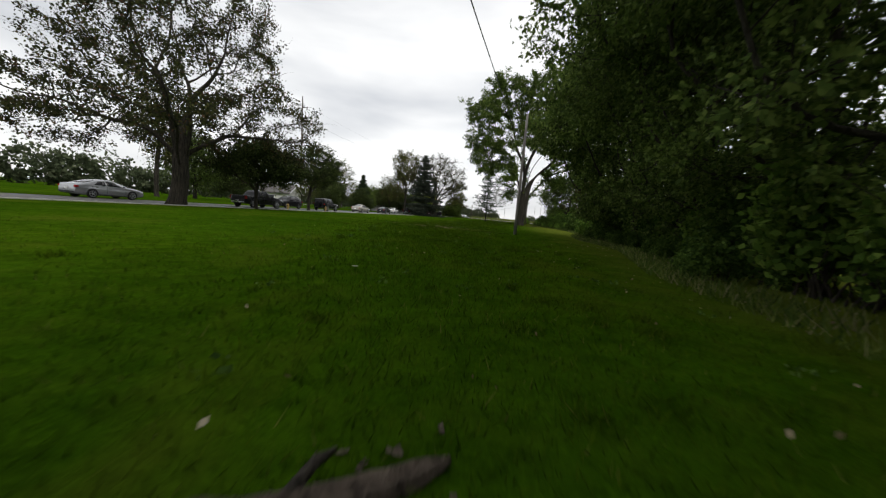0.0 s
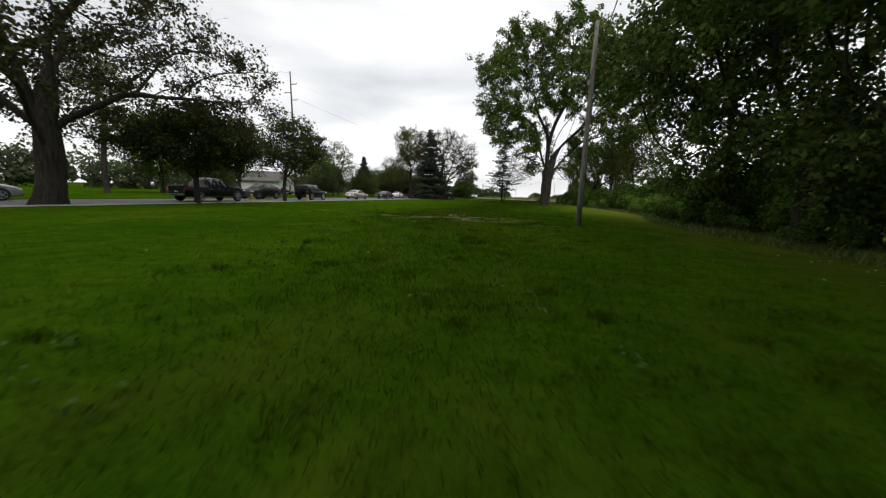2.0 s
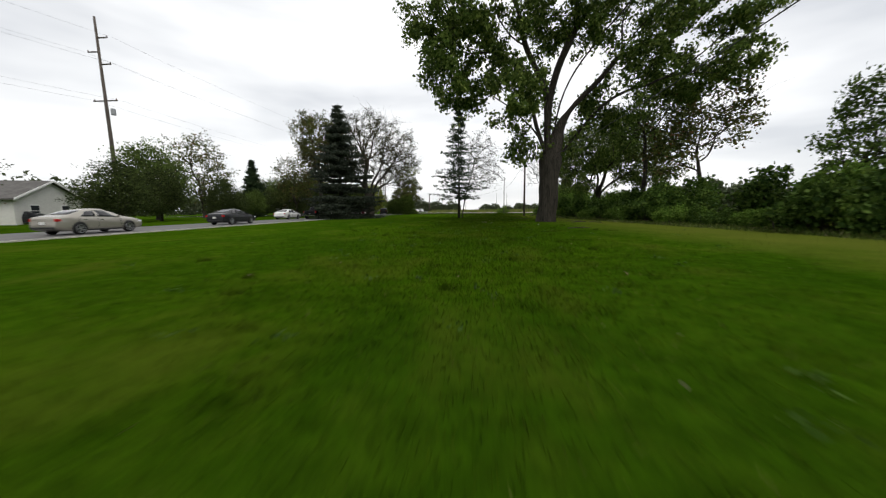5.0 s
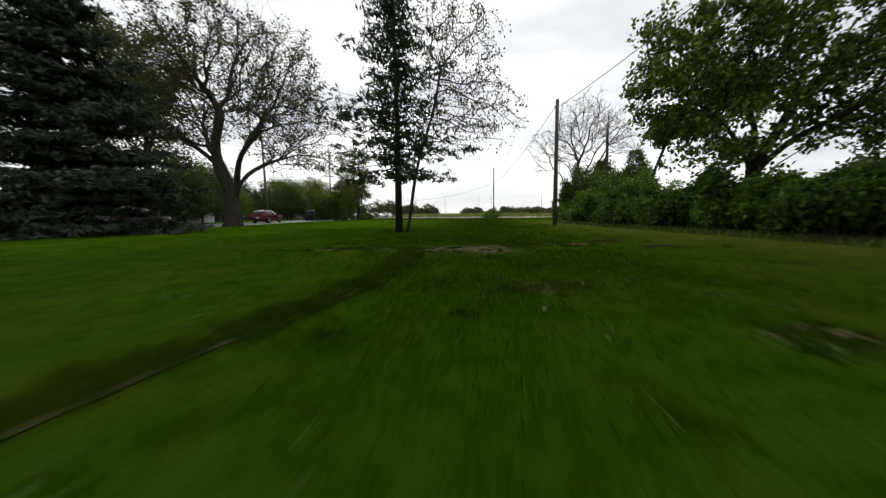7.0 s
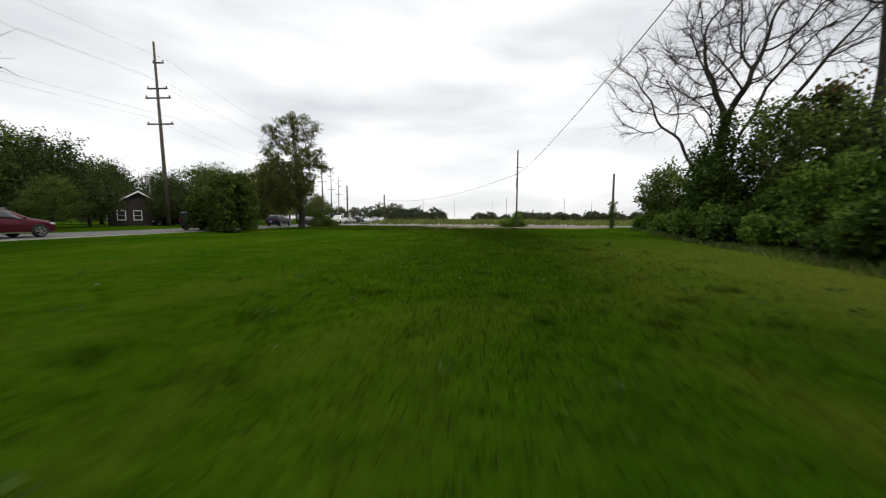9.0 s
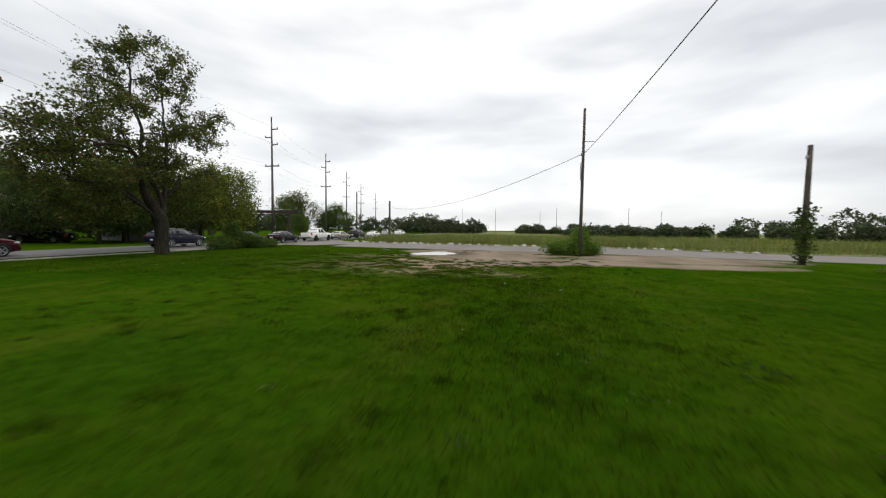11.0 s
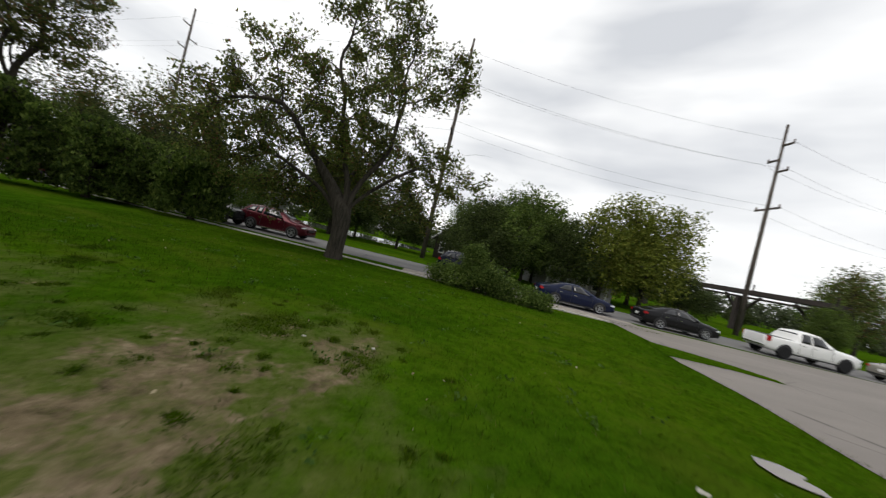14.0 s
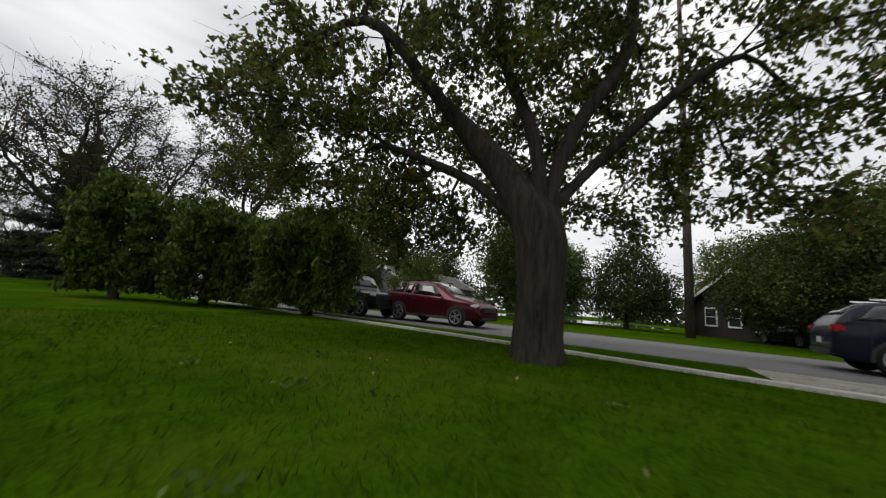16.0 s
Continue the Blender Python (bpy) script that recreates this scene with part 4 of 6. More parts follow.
make_car("blue_sedan", "sedan", "blue", lane(165.0), "blue sedan beside the brush heap")
make_car("black_sedan", "sedan", "black", lane(171.6), "black sedan in the queue")
make_car("white_pickup", "pickup", "white", lane(179.6), "white crew-cab pickup with black wheels", TYRE)
make_car("champagne_sedan", "sedan", "tan", lane(187.2), "champagne sedan in the queue")
make_car("charcoal_suv", "suv", "grey", lane(194.5), "charcoal estate car in the queue")
make_car("white_sedan", "sedan", "white", lane(203.0), "white sedan far up the road")
make_car("silver_suv", "suv", "silver", lane(212.0), "silver estate car far up the road")
make_car("white_suv", "suv", "white", lane(222.0), "white estate car far up the road")
make_car("parked_sedan", "sedan", "black", pose(-34, 160.5, 0, 0, 0, 200), "black car parked on the grass across the road", None, "")
make_car("parked_hatchback", "sedan", "grey", pose(-46, 84, 0, 0, 0, 15), "dark car parked beside the white house", None, "")

# ---- poles and wires ----
WIRE = plain_mat("black_cable", (0.02, 0.02, 0.021), 0.6, 0, 0.1, 5)
GREY_METAL = plain_mat("grey_metal", (0.30, 0.31, 0.32), 0.5, 0.6, 0.1, 8)
CERAMIC = plain_mat("brown_ceramic", (0.09, 0.045, 0.03), 0.3, 0, 0.1, 8)


def wood_pole(name, x, y, h, r, label, tie=0.85, lean=(0.0, 0.0), mat=None):
    root = empty(name, at(x, y), label, "utility pole", "wooden poles along the lawn")
    t = Tubes()
    t.add([(0, 0, -0.2), (lean[0] * 0.3, lean[1] * 0.3, h * 0.3), (lean[0] * 0.65, lean[1] * 0.65, h * 0.65), (lean[0], lean[1], h)], [r * 1.08, r, r * 0.88, r * 0.76], 16)
    t.done("pole", mat or POLE_WOOD, root)
    part("cable_clamp", box_bm(-r * 0.9, 0, h * tie, 0.12, 0.16, 0.22, 0.03), GREY_METAL, root, "metal cable clamp")
    return root


wood_pole("utility_pole", 4.0, 30.4, 8.8, 0.115, "slim pale grey weathered utility pole on the lawn edge", 0.716, mat=POLE_PALE)
wood_pole("utility_pole", 13.36, 103.9, 9.3, 0.16, "dark weathered utility pole beside the bushes", 0.945)
p3 = wood_pole("utility_pole", 19.75, 157.1, 11.4, 0.12, "dark utility pole rising from a leafy bush", 0.693)
part("bracket_arm", box_bm(0.4, 0, 8.9, 0.8, 0.05, 0.05, 0.015), GREY_METAL, p3, "thin metal bracket arm")
part("conduit", box_bm(-0.15, 0.03, 6.6, 0.06, 0.08, 1.4, 0.02), GREY_METAL, p3, "grey cable conduit")
snag = wood_pole("pole_snag", 32.6, 153.6, 7.6, 0.17, "vine-clad broken pole at the field edge", 0.9)
snag_rng = np.random.default_rng(71)
quads_obj("vine", leaf_quads(snag_rng, [(0.1 * math.sin(k), 0.1 * math.cos(k), 0.3 + k * 0.1) for k in range(34)], 26, 0.24, 0.18), LEAF_BRIGHT, snag, "green vine leaves")


def transmission_pole(x, y, h, style, label, lean=(0.0, 0.0)):
    root = empty("transmission_pole", at(x, y, -4), label, "transmission pole", "transmission poles across the road")
    t = Tubes()
    r = 0.009 * h + 0.05
    t.add([(0, 0, -0.2), (lean[0] * 0.4, lean[1] * 0.4, h * 0.4), (lean[0], lean[1], h)], [r, r * 0.8, r * 0.45], 12)
    t.done("pole", POLE_WOOD, root)
    arms = {"stagger": ((0.90, 0.055, 0.055), (0.835, -0.06, 0.06), (0.775, 0.055, 0.055), (0.60, 0.0, 0.13)), "cross": ((0.89, 0.035, 0.06), (0.755, 0.0, 0.115), (0.705, 0.0, 0.145), (0.565, 0.0, 0.15))}[style]
    for u, shift, length in arms:
        px, z = lean[0] * u, h * u
        arm = part("crossarm", box_bm(px + shift * h / 2, lean[1] * u, z, length * h, 0.16, 0.18, 0.02), POLE_WOOD, root)
        for q in (-0.45, 0.45):
            ins = part("insulator", lathe_bm([(0.05, -0.14), (0.09, -0.06), (0.06, 0.0), (0.09, 0.06), (0.05, 0.14)], 10), CERAMIC, arm)
            ins.matrix_local = pose(px + shift * h / 2 + q * length * h, lean[1] * u, z + 0.2, 90)
    if style == "stagger" and y < 150:
        can = part("transformer", lathe_bm([(0.3, -0.5), (0.34, -0.45), (0.34, 0.45), (0.26, 0.52)], 16), GREY_METAL, root, "grey transformer can")
        can.matrix_local = pose(0.65, 0, h * 0.545, 90)
    return root


TPOLES = [(-55.2, 104.9, 32.5, "stagger", (-0.8, 0)), (-30.2, 154.7, 24.9, "cross", (-0.5, 0)), (-24.9, 186.5, 21.2, "stagger", (0, 0)),
          (-27.2, 212.4, 20.6, "stagger", (0, 0)), (-31.8, 237.0, 20.2, "stagger", (0, 0)), (-36.0, 262.0, 20, "stagger", (0, 0)), (-42.0, 300.0, 20, "stagger", (0, 0))]
for tx, ty, th, st, ln in TPOLES:
    transmission_pole(tx, ty, th, st, "tall dark transmission pole with wooden crossarms", ln)
for tx, ty, th in ((-20.5, 216.0, 11.5), (-5.5, 193.4, 7.3), (20, 330, 14), (48, 300, 13), (85, 310, 14), (-2, 380, 17), (60, 420, 18), (120, 350, 15)):
    wood_pole("far_utility_pole", tx, ty, th, 0.2 if ty < 220 else 0.12, "distant dark utility pole", 0.9)


def wire(name, pts, sag, r, label, group):
    t = Tubes()
    for a, b in zip(pts, pts[1:]):
        a, b = Vector(a), Vector(b)
        line = []
        for k in range(15):
            u = k / 14
            p = a.lerp(b, u)
            p.z -= sag * 4 * u * (1 - u)
            line.append(p)
        t.add(line, [r] * 15, 5)
    ob = t.done(name, WIRE)
    return tagged(ob, label, "cable", group)


wire("overhead_cable", [(-6.0, -30, 6.6), (3.87, 30.4, 6.3)], 0.8, 0.015, "black overhead cable strung between the lawn poles", "lawn cables")
wire("overhead_cable", [(3.87, 30.4, 6.3), (13.2, 103.9, 8.6)], 1.8, 0.017, "black overhead cable strung between the lawn poles", "lawn cables")
wire("overhead_cable", [(13.3, 103.9, 8.9), (19.75, 157.1, 7.9)], 0.85, 0.018, "black overhead cable strung between the lawn poles", "lawn cables")
wire("overhead_cable", [(19.6, 157.1, 7.9), (-5.5, 193.4, 6.0)], 1.65, 0.02, "black overhead cable leading off over the meadow", "lawn cables")
for u, off in ((0.90, 0.06), (0.835, -0.09), (0.775, 0.06), (0.60, 0.065), (0.60, -0.065)):
    for (xa, ya, ha, *_), (xb, yb, hb, *_) in zip(TPOLES[:5], TPOLES[1:5]):
        wire("power_line", [(xa + off * ha, ya, ha * u), (xb + off * hb, yb, hb * u)], 0.9, 0.009, "thin high power line", "power lines")
    xa, ya, ha = TPOLES[0][:3]
    wire("power_line", [(-80 + off * ha, 40, ha * u), (xa + off * ha, ya, ha * u)], 0.9, 0.009, "thin high power line", "power lines")

# ---- trees on the lawn ----
make_tree("maple_tree", at(9.1, 77.9), 11, [(-2.6, -0.4, 6.0, 1.5, 1.2, 0.8, 1.6), (-6.5, 0, 20, 6.4, 6.5, 6.2, 1.2), (-5.0, 0, 26, 4.6, 5.0, 4.6), (3.2, 0, 27.5, 5.0, 5.4, 4.8), (2.5, 0, 21, 5.6, 7, 5.0), (9.5, 0, 20.5, 6.2, 6.5, 6.0, 1.2), (-7.5, 0, 14, 3.6, 5.0, 4.4, 1.3), (11.5, -1, 15, 5.0, 5.5, 4.4, 1.3), (6.5, 1, 11.5, 3.0, 4.5, 3.0), (-4.0, -3.5, 10.2, 2.4, 3.0, 2.6)],
          0.80, 5.4, 1500, 4600, 22, 0.26, 0.30, MAPLE_BARK, LEAF_CRISP, "huge full-crowned maple with a massive grey furrowed trunk", droop=0.05, spray=(1.7, 0.26), shell=0.6, squash=0.7, gnarl=0.2, lean=(0.3, 0.2), wander=0.12, limbs=9, rise=0.7, swell=0.4)
make_tree("shade_tree", at(-22.2, 28.1), 12, [(0, 0, 10.2, 8.0, 8.0, 4.6), (0.5, 0.5, 15.0, 5.8, 5.8, 4.2), (-4.4, -4.0, 6.2, 4.4, 4.4, 3.2, 1.8), (5.5, 5.5, 7.0, 3.8, 3.8, 2.8), (-3, 3, 6, 4, 4, 2.6), (3.5, -4.5, 7.0, 4, 4, 3)],
          0.60, 3.6, 1500, 4600, 10, 0.15, 0.2, BARK_DARK, LEAF_SHADE, "wide old shade tree with thin dark foliage", dead=500, spray=(0.55, 0.22), shell=0.35, gnarl=0.15, lean=(0.2, 0.2), limbs=7, rise=0.6)
make_tree("round_tree", at(-20.9, 35.6), 13, [(0.4, 0.4, 4.3, 3.2, 3.2, 2.0), (0, 0, 5.4, 2.2, 2.2, 1.4), (1.8, 1.8, 4.2, 2.2, 2.2, 1.6), (-1.8, -1.6, 4.0, 1.8, 1.8, 1.4)], 0.2, 1.5, 460, 1700, 15, 0.16, 0.17, BARK_DARK, LEAF_DUSK, "small round dark-leaved tree beside the road", spray=(0.45, 0.26))
make_tree("round_tree", at(-21.5, 47.0), 14, [(0.5, 0.5, 5.0, 2.8, 2.8, 2.2), (0.8, 0.6, 7.0, 2.0, 2.0, 1.6), (1.8, 1.6, 5.4, 2.2, 2.2, 1.8), (-1.2, -1, 5, 1.8, 1.8, 1.5)], 0.19, 1.8, 420, 1100, 13, 0.16, 0.18, BARK_DARK, LEAF_DUSK, "small roadside tree with loose dark foliage", dead=40, spray=(0.6, 0.28))
make_conifer("spruce_tree", at(-15.7, 98.0), 21, 16.8, 6.0, 0.3, 0.35, 31, 13, 0.19, BARK_DARK, NEEDLE, "dense dark blue-green spruce reaching the ground", ragged=0.55, droop=0.10, thick=1.9)
make_tree("sparse_tree", at(-14.0, 110.4, 0, 1.1), 15, [(0, 0, 11.4, 7.6, 7.6, 4.4), (-4, -2.5, 9, 4.6, 4.6, 3.2), (4.2, 3.6, 9.4, 4.0, 4.0, 2.6), (4.8, -3, 9.5, 4.0, 4.0, 2.8), (0.5, -1, 14.6, 4.4, 4.4, 2.4), (4.6, 4.0, 6.4, 3.2, 3.0, 2.2, 1.3), (1.5, 5.5, 8.0, 3.0, 3.0, 2.6), (-5.0, 4.0, 9.6, 3.6, 3.6, 2.8)],
          0.68, 2.2, 1700, 3600, 6, 0.15, 0.2, BARK_DARK, LEAF_SHADE, "gnarled half-bare tree with few dark leaves", dead=1800, twig=0.022, spray=(0.6, 0.28), gnarl=0.18, shell=0.3, wander=0.34, limbs=6, rise=0.5)
make_conifer("pine_tree", at(1.95, 96.3), 22, 15.8, 4.0, 0.17, 2.9, 40, 7, 0.17, BARK_DARK, NEEDLE_PINE, "tall ragged pine with a bare lower trunk", 0.5, 0.02, 0.5)
make_tree("leaning_tree", at(2.36, 96.45), 16, [(3.0, 0, 9.2, 2.4, 2.4, 3.6), (4.0, 0, 6.4, 2.6, 2.2, 1.8), (2.0, 0, 5.4, 1.8, 1.6, 1.8)], 0.085, 2.8, 420, 700, 6, 0.085, 0.15, BARK_DARK, LEAF_SHADE, "slim leafy tree leaning beside the pine", leader=8.5, lean=(1.9, 0), spray=(0.5, 0.2), droop=0.5, long=1.5)
make_tree("walnut_tree", at(-10.0, 150.6), 17, [(-1.4, -1.4, 6.2, 3.4, 4.6, 1.6, 1.5), (0.2, -4.0, 8.4, 2.6, 2.6, 1.7, 0.4), (-0.6, 3.0, 10.2, 2.4, 2.4, 1.9, 0.3), (0.2, -0.4, 12.6, 2.8, 2.8, 1.6, 0.4), (0.4, -5.2, 5.2, 2.8, 2.4, 1.9, 1.8), (-3.0, -0.6, 11.0, 2.2, 2.2, 1.6, 0.3), (0.8, -6.2, 6.8, 2.0, 2.0, 1.5, 0.5),
                                                  (-0.8, -3.6, 3.4, 1.9, 2.0, 1.2, 2.2), (-1.6, 4.2, 5.6, 2.0, 2.3, 1.4, 1.2), (-3.4, 0.5, 4.8, 2.2, 3.6, 1.8, 1.8), (2.2, -0.4, 8.0, 1.6, 2.0, 1.2, 0.35), (-1.8, 3.6, 3.6, 1.0, 1.0, 0.9, 0.9)],
          0.40, 2.35, 1400, 4800, 9, 0.13, 0.16, BARK_DARK, LEAF_WALNUT, "spreading walnut tree with browning leaves by the kerb", droop=0.5, dead=120, shell=0.6, spray=(0.6, 0.2), lobed=True, gnarl=0.13, wander=0.26,
          limbs=[(1.5, -3.4, 6.6), (0.1, -1.2, 8.4), (-0.9, 1.5, 8.6), (-1.5, 3.2, 5.8), (0.4, -3.4, 4.4), (-2.8, -0.6, 5.4)], rise=0.25, swell=0.3)
for k, (x, y, h) in enumerate(((-12.6, 141.6, 4.6), (-13.3, 137.6, 4.7), (-11.3, 137.0, 4.8), (-9.4, 134.2, 5.6))):
    h -= 0.5
    make_tree("weeping_tree", at(x, y, 67 * k), 30 + k, [(0, 0, h - 0.7, 1.3, 1.3, 0.55), (1.1, -0.8, h * 0.46, 0.5, 0.45, h * 0.40, 1.6), (0.2, 1.3, h * 0.48, 0.5, 0.45, h * 0.42, 1.6), (-1.2, 0.3, h * 0.5, 0.45, 0.5, h * 0.38, 1.6), (-0.5, -1.3, h * 0.52, 0.45, 0.45, h * 0.36, 1.6), (0.3, 0.1, h * 0.4, 0.4, 0.4, h * 0.36, 1.3)],
              0.17, 1.9, 340, 1700, 12, 0.11, 0.10, BARK_DARK, LEAF_WEEP, "small weeping tree with hanging columns of foliage", group="weeping trees along the kerb", droop=1.6, shell=0.4, spray=(0.5, 0.14), long=1.7)
make_bush("brush_heap", at(-9.8, 158.4, -21), 40, [(0, 1.6, 0.35, 0.9, 1.7, 0.55), (0.1, -1.8, 0.5, 0.8, 1.5, 0.6, 1.0), (-0.1, -0.4, 0.9, 0.9, 1.1, 0.8, 1.2), (-0.1, -0.9, 1.7, 0.5, 0.6, 0.7, 1.4), (0.2, 0.6, 0.7, 0.8, 0.9, 0.65), (0.0, 2.8, 0.3, 0.6, 0.6, 0.4)], 2200, 11, 0.09, 0.14, LEAF_HEDGE, "fallen leafy branches heaped on the lawn", "brush heap")

# ---- hedgerow on the east side ----


def hedge_edge(y):
    return float(np.interp(y, [0, 8, 13, 22, 30, 37, 45, 60, 75, 87, 99, 111, 117, 123, 137, 150], [6.2, 6.4, 6.7, 9.2, 9.4, 10.6, 13.6, 15.4, 15.2, 15.0, 15.6, 17.0, 19.5, 21.5, 28, 34]))


hr = random.Random(5)
for k, y in enumerate((-3, 3.5, 9, 14, 19, 24, 29, 34)):
    e = hedge_edge(y)
    close = 0 < y < 22
    make_tree("hedgerow_tree", at(e + 2.6 + hr.uniform(-0.4, 0.8), y), 50 + k,
              [(-1.4, 0, 4.4, 2.4, 3.2, 2.6), (-2.8, hr.uniform(-1, 1), 8.6, 4.6, 3.8, 3.0), (0.3, 0, 13.0, 5.0, 4.2, 4.6), (1.4, 0, 5.5, 2.6, 3.2, 3.6), (-2.0, hr.uniform(-1.5, 1.5), 12.0, 3.6, 3.4, 2.8)],
              0.24, 1.9, 900, 4000 if close else 3000, 10 if close else 13, 0.15 if close else 0.19, 0.2, BARK_DARK, LEAF_HEDGE, "tall dark hedgerow tree with dense foliage to the ground", group="hedgerow trees", droop=0.35, spray=(0.7, 0.3), lobed=close, shell=0.5)



def clumps_of(rng, n, w, d, low, high):
    """A ragged heap of leafy clumps, w by d on the ground."""
    out = []
    for _ in range(n):
        z = rng.uniform(low, high)
        r = rng.uniform(0.32, 0.62)
        out.append((rng.uniform(-w, w), rng.uniform(-d, d), z * 0.62, r * rng.uniform(0.9, 1.6), r * rng.uniform(0.9, 1.6), z * rng.uniform(0.38, 0.55)))
    return out


bush_rng = random.Random(77)
bush_a = make_bush("hedgerow_bush", at(hedge_edge(38) + 1.6, 38), 80, clumps_of(bush_rng, 9, 1.1, 2.0, 0.7, 1.7), 900, 8, 0.15, 0.12, LEAF_BUSH, "wild green bush at the lawn's edge", group="hedgerow bushes")
bush_b = make_bush("hedgerow_bush", at(hedge_edge(41.5) + 1.8, 41.5), 81, clumps_of(bush_rng, 10, 1.3, 1.8, 0.6, 2.1), 900, 8, 0.17, 0.13, LEAF_VINE, "rank dark green bush at the lawn's edge", group="hedgerow bushes")
bush_c = make_bush("tall_bush", at(hedge_edge(40) + 5.5, 40), 82, clumps_of(bush_rng, 12, 1.9, 2.2, 1.4, 3.6), 1000, 7, 0.22, 0.2, LEAF_VINE, "tall tangled green thicket bush", group="hedgerow thicket")
bush_d = make_bush("tall_bush", at(hedge_edge(45) + 6, 45), 83, clumps_of(bush_rng, 12, 2.0, 2.0, 1.2, 3.2), 1000, 7, 0.2, 0.2, LEAF_BUSH, "tall leafy green thicket bush", group="hedgerow thicket")
for k in range(13):
    y = -4 + k * 3.2
    copy_thing((bush_c, bush_d)[k % 2], at(hedge_edge(y) + 3.4 + hr.uniform(-0.5, 1.0), y, hr.uniform(0, 360), hr.uniform(0.75, 1.0)))
    if k % 2:
        copy_thing(bush_b, at(hedge_edge(y) + 1.3 + hr.uniform(-0.2, 0.4), y + 1.2, hr.uniform(0, 360), hr.uniform(0.45, 0.7)))
for k in range(32):
    y = 44.5 + k * 3.3
    if y < 152:
        s = hr.uniform(0.6, 1.25)
        copy_thing((bush_a, bush_b)[k % 2], at(hedge_edge(y) + 1.5 * s + hr.uniform(-0.3, 0.7), y, hr.uniform(0, 360) if s < 0.9 else hr.choice((0, 180)), s))
for k in range(28):
    y = 49 + k * 3.7
    if not 69 < y < 74:
        s = hr.uniform(0.7, 1.15) if y < 128 else hr.uniform(0.4, 0.6)
        copy_thing((bush_c, bush_d)[(k * 5 + 1) % 2], at(hedge_edge(y) + 5.2 + hr.uniform(-0.8, 1.2), y, hr.uniform(0, 360), s))
make_tree("roadside_locust", at(22.7, 85.6), 90, [(1.2, 0, 12.0, 3.6, 3.6, 3.2), (-2.2, 1, 10.4, 2.6, 2.6, 1.6), (3.2, 0, 9.4, 2.4, 2.4, 1.6)], 0.27, 6.3, 300, 700, 9, 0.2, 0.22, BARK_DARK, LEAF_DARK, "slim dark tree with a high leafy crown", dead=120)
make_tree("thicket_tree", at(23.6, 97.0), 91, [(-5.0, 0.5, 8.2, 3.4, 3.6, 2.6, 1.2), (-3.0, 1.5, 11.0, 4.2, 4.4, 2.6, 1.0), (1.5, -2, 10.2, 5, 5, 4), (4.5, -3, 7.5, 4, 4, 3.6), (-4.6, -1.5, 5.2, 2.2, 2.6, 1.4, 0.8)], 0.42, 3.6, 900, 2600, 12, 0.22, 0.24, BARK_DARK, LEAF_CRISP, "broad leafy tree leaning over the thicket", lean=(-0.8, 0.8), spray=(1.0, 0.3), droop=0.5, gnarl=0.13, shell=0.5, limbs=5, rise=0.4)
make_tree("leaning_sumac", at(28.6, 117.6), 92, [(1.0, -6.5, 10.0, 2.6, 2.6, 1.3), (3.0, -9, 12.0, 3.0, 3.0, 1.8), (0.2, -4.0, 9.2, 1.4, 1.6, 0.8)], 0.17, 6.0, 160, 520, 16, 0.24, 0.3, BARK_DARK, LEAF_MAPLE, "leaning tree with long drooping leaves", leader=9.0, lean=(0.6, -4.2), droop=0.8, long=1.9, spray=(0.9, 0.3))
make_bush("ivy_column", at(28.8, 118.4), 93, [(0, 0, 3.0, 1.5, 1.5, 3.2), (0.1, 0, 6.4, 1.1, 1.1, 2.2), (-0.9, 0.4, 4.4, 0.8, 0.8, 1.6), (1.0, -0.6, 5.0, 0.7, 0.7, 2.0)], 1100, 14, 0.15, 0.18, LEAF_BRIGHT, "ivy-covered dead trunk", "ivy")
make_bush("ivy_column", at(25.4, 103.6), 94, [(0, 0, 2.0, 0.7, 0.7, 2.0), (0.1, 0, 3.6, 0.5, 0.5, 1.0)], 500, 13, 0.15, 0.16, LEAF_MAPLE, "slim ivy-covered stump", "ivy")
make_tree("bare_tree", at(25.9, 127.6), 95, [(-1.8, 0.5, 10.4, 5.0, 5.0, 4.0), (0.6, -1, 14, 4.6, 4.6, 3.4), (3, -3, 12, 4, 4, 3)], 0.36, 2.6, 1100, 2200, 0, 0.2, 0.2, BARK_DARK, LEAF_BROWN, "leafless grey tree above the thicket", gnarl=0.1, dead=1500, twig=0.017, spray=(0.9, 0.3), shell=0.2, limbs=7, rise=0.5)
ivy_rng = random.Random(55)
make_tree("ivy_tree", at(24.6, 120.6), 104, [(0, 0, 5.2, 2.0, 1.8, 1.5, 0.8), (1.6, -2.0, 4.4, 1.6, 1.6, 1.7), (-0.8, 1.2, 6.2, 1.0, 1.0, 0.9), (0.4, -0.5, 2.4, 2.2, 2.4, 1.8), (2.2, -3.6, 2.4, 1.8, 1.8, 1.6)], 0.2, 2.0, 420, 1300, 11, 0.15, 0.2, BARK_DARK, LEAF_HEDGE, "ivy-hung small tree in the thicket", droop=0.6, spray=(0.6, 0.25))
make_bush("ivy_thicket", at(24.9, 126.6), 96, [(0, 0, 2.2, 1.9, 2.0, 2.4), (0.5, 0, 5.6, 0.7, 0.7, 2.6), (-1.2, -0.6, 3.6, 0.8, 0.8, 2.2), (1.5, -1.0, 4.2, 0.7, 0.8, 2.0)], 1000, 14, 0.17, 0.2, LEAF_VINE, "dark thicket climbing up a bare tree", "bush")
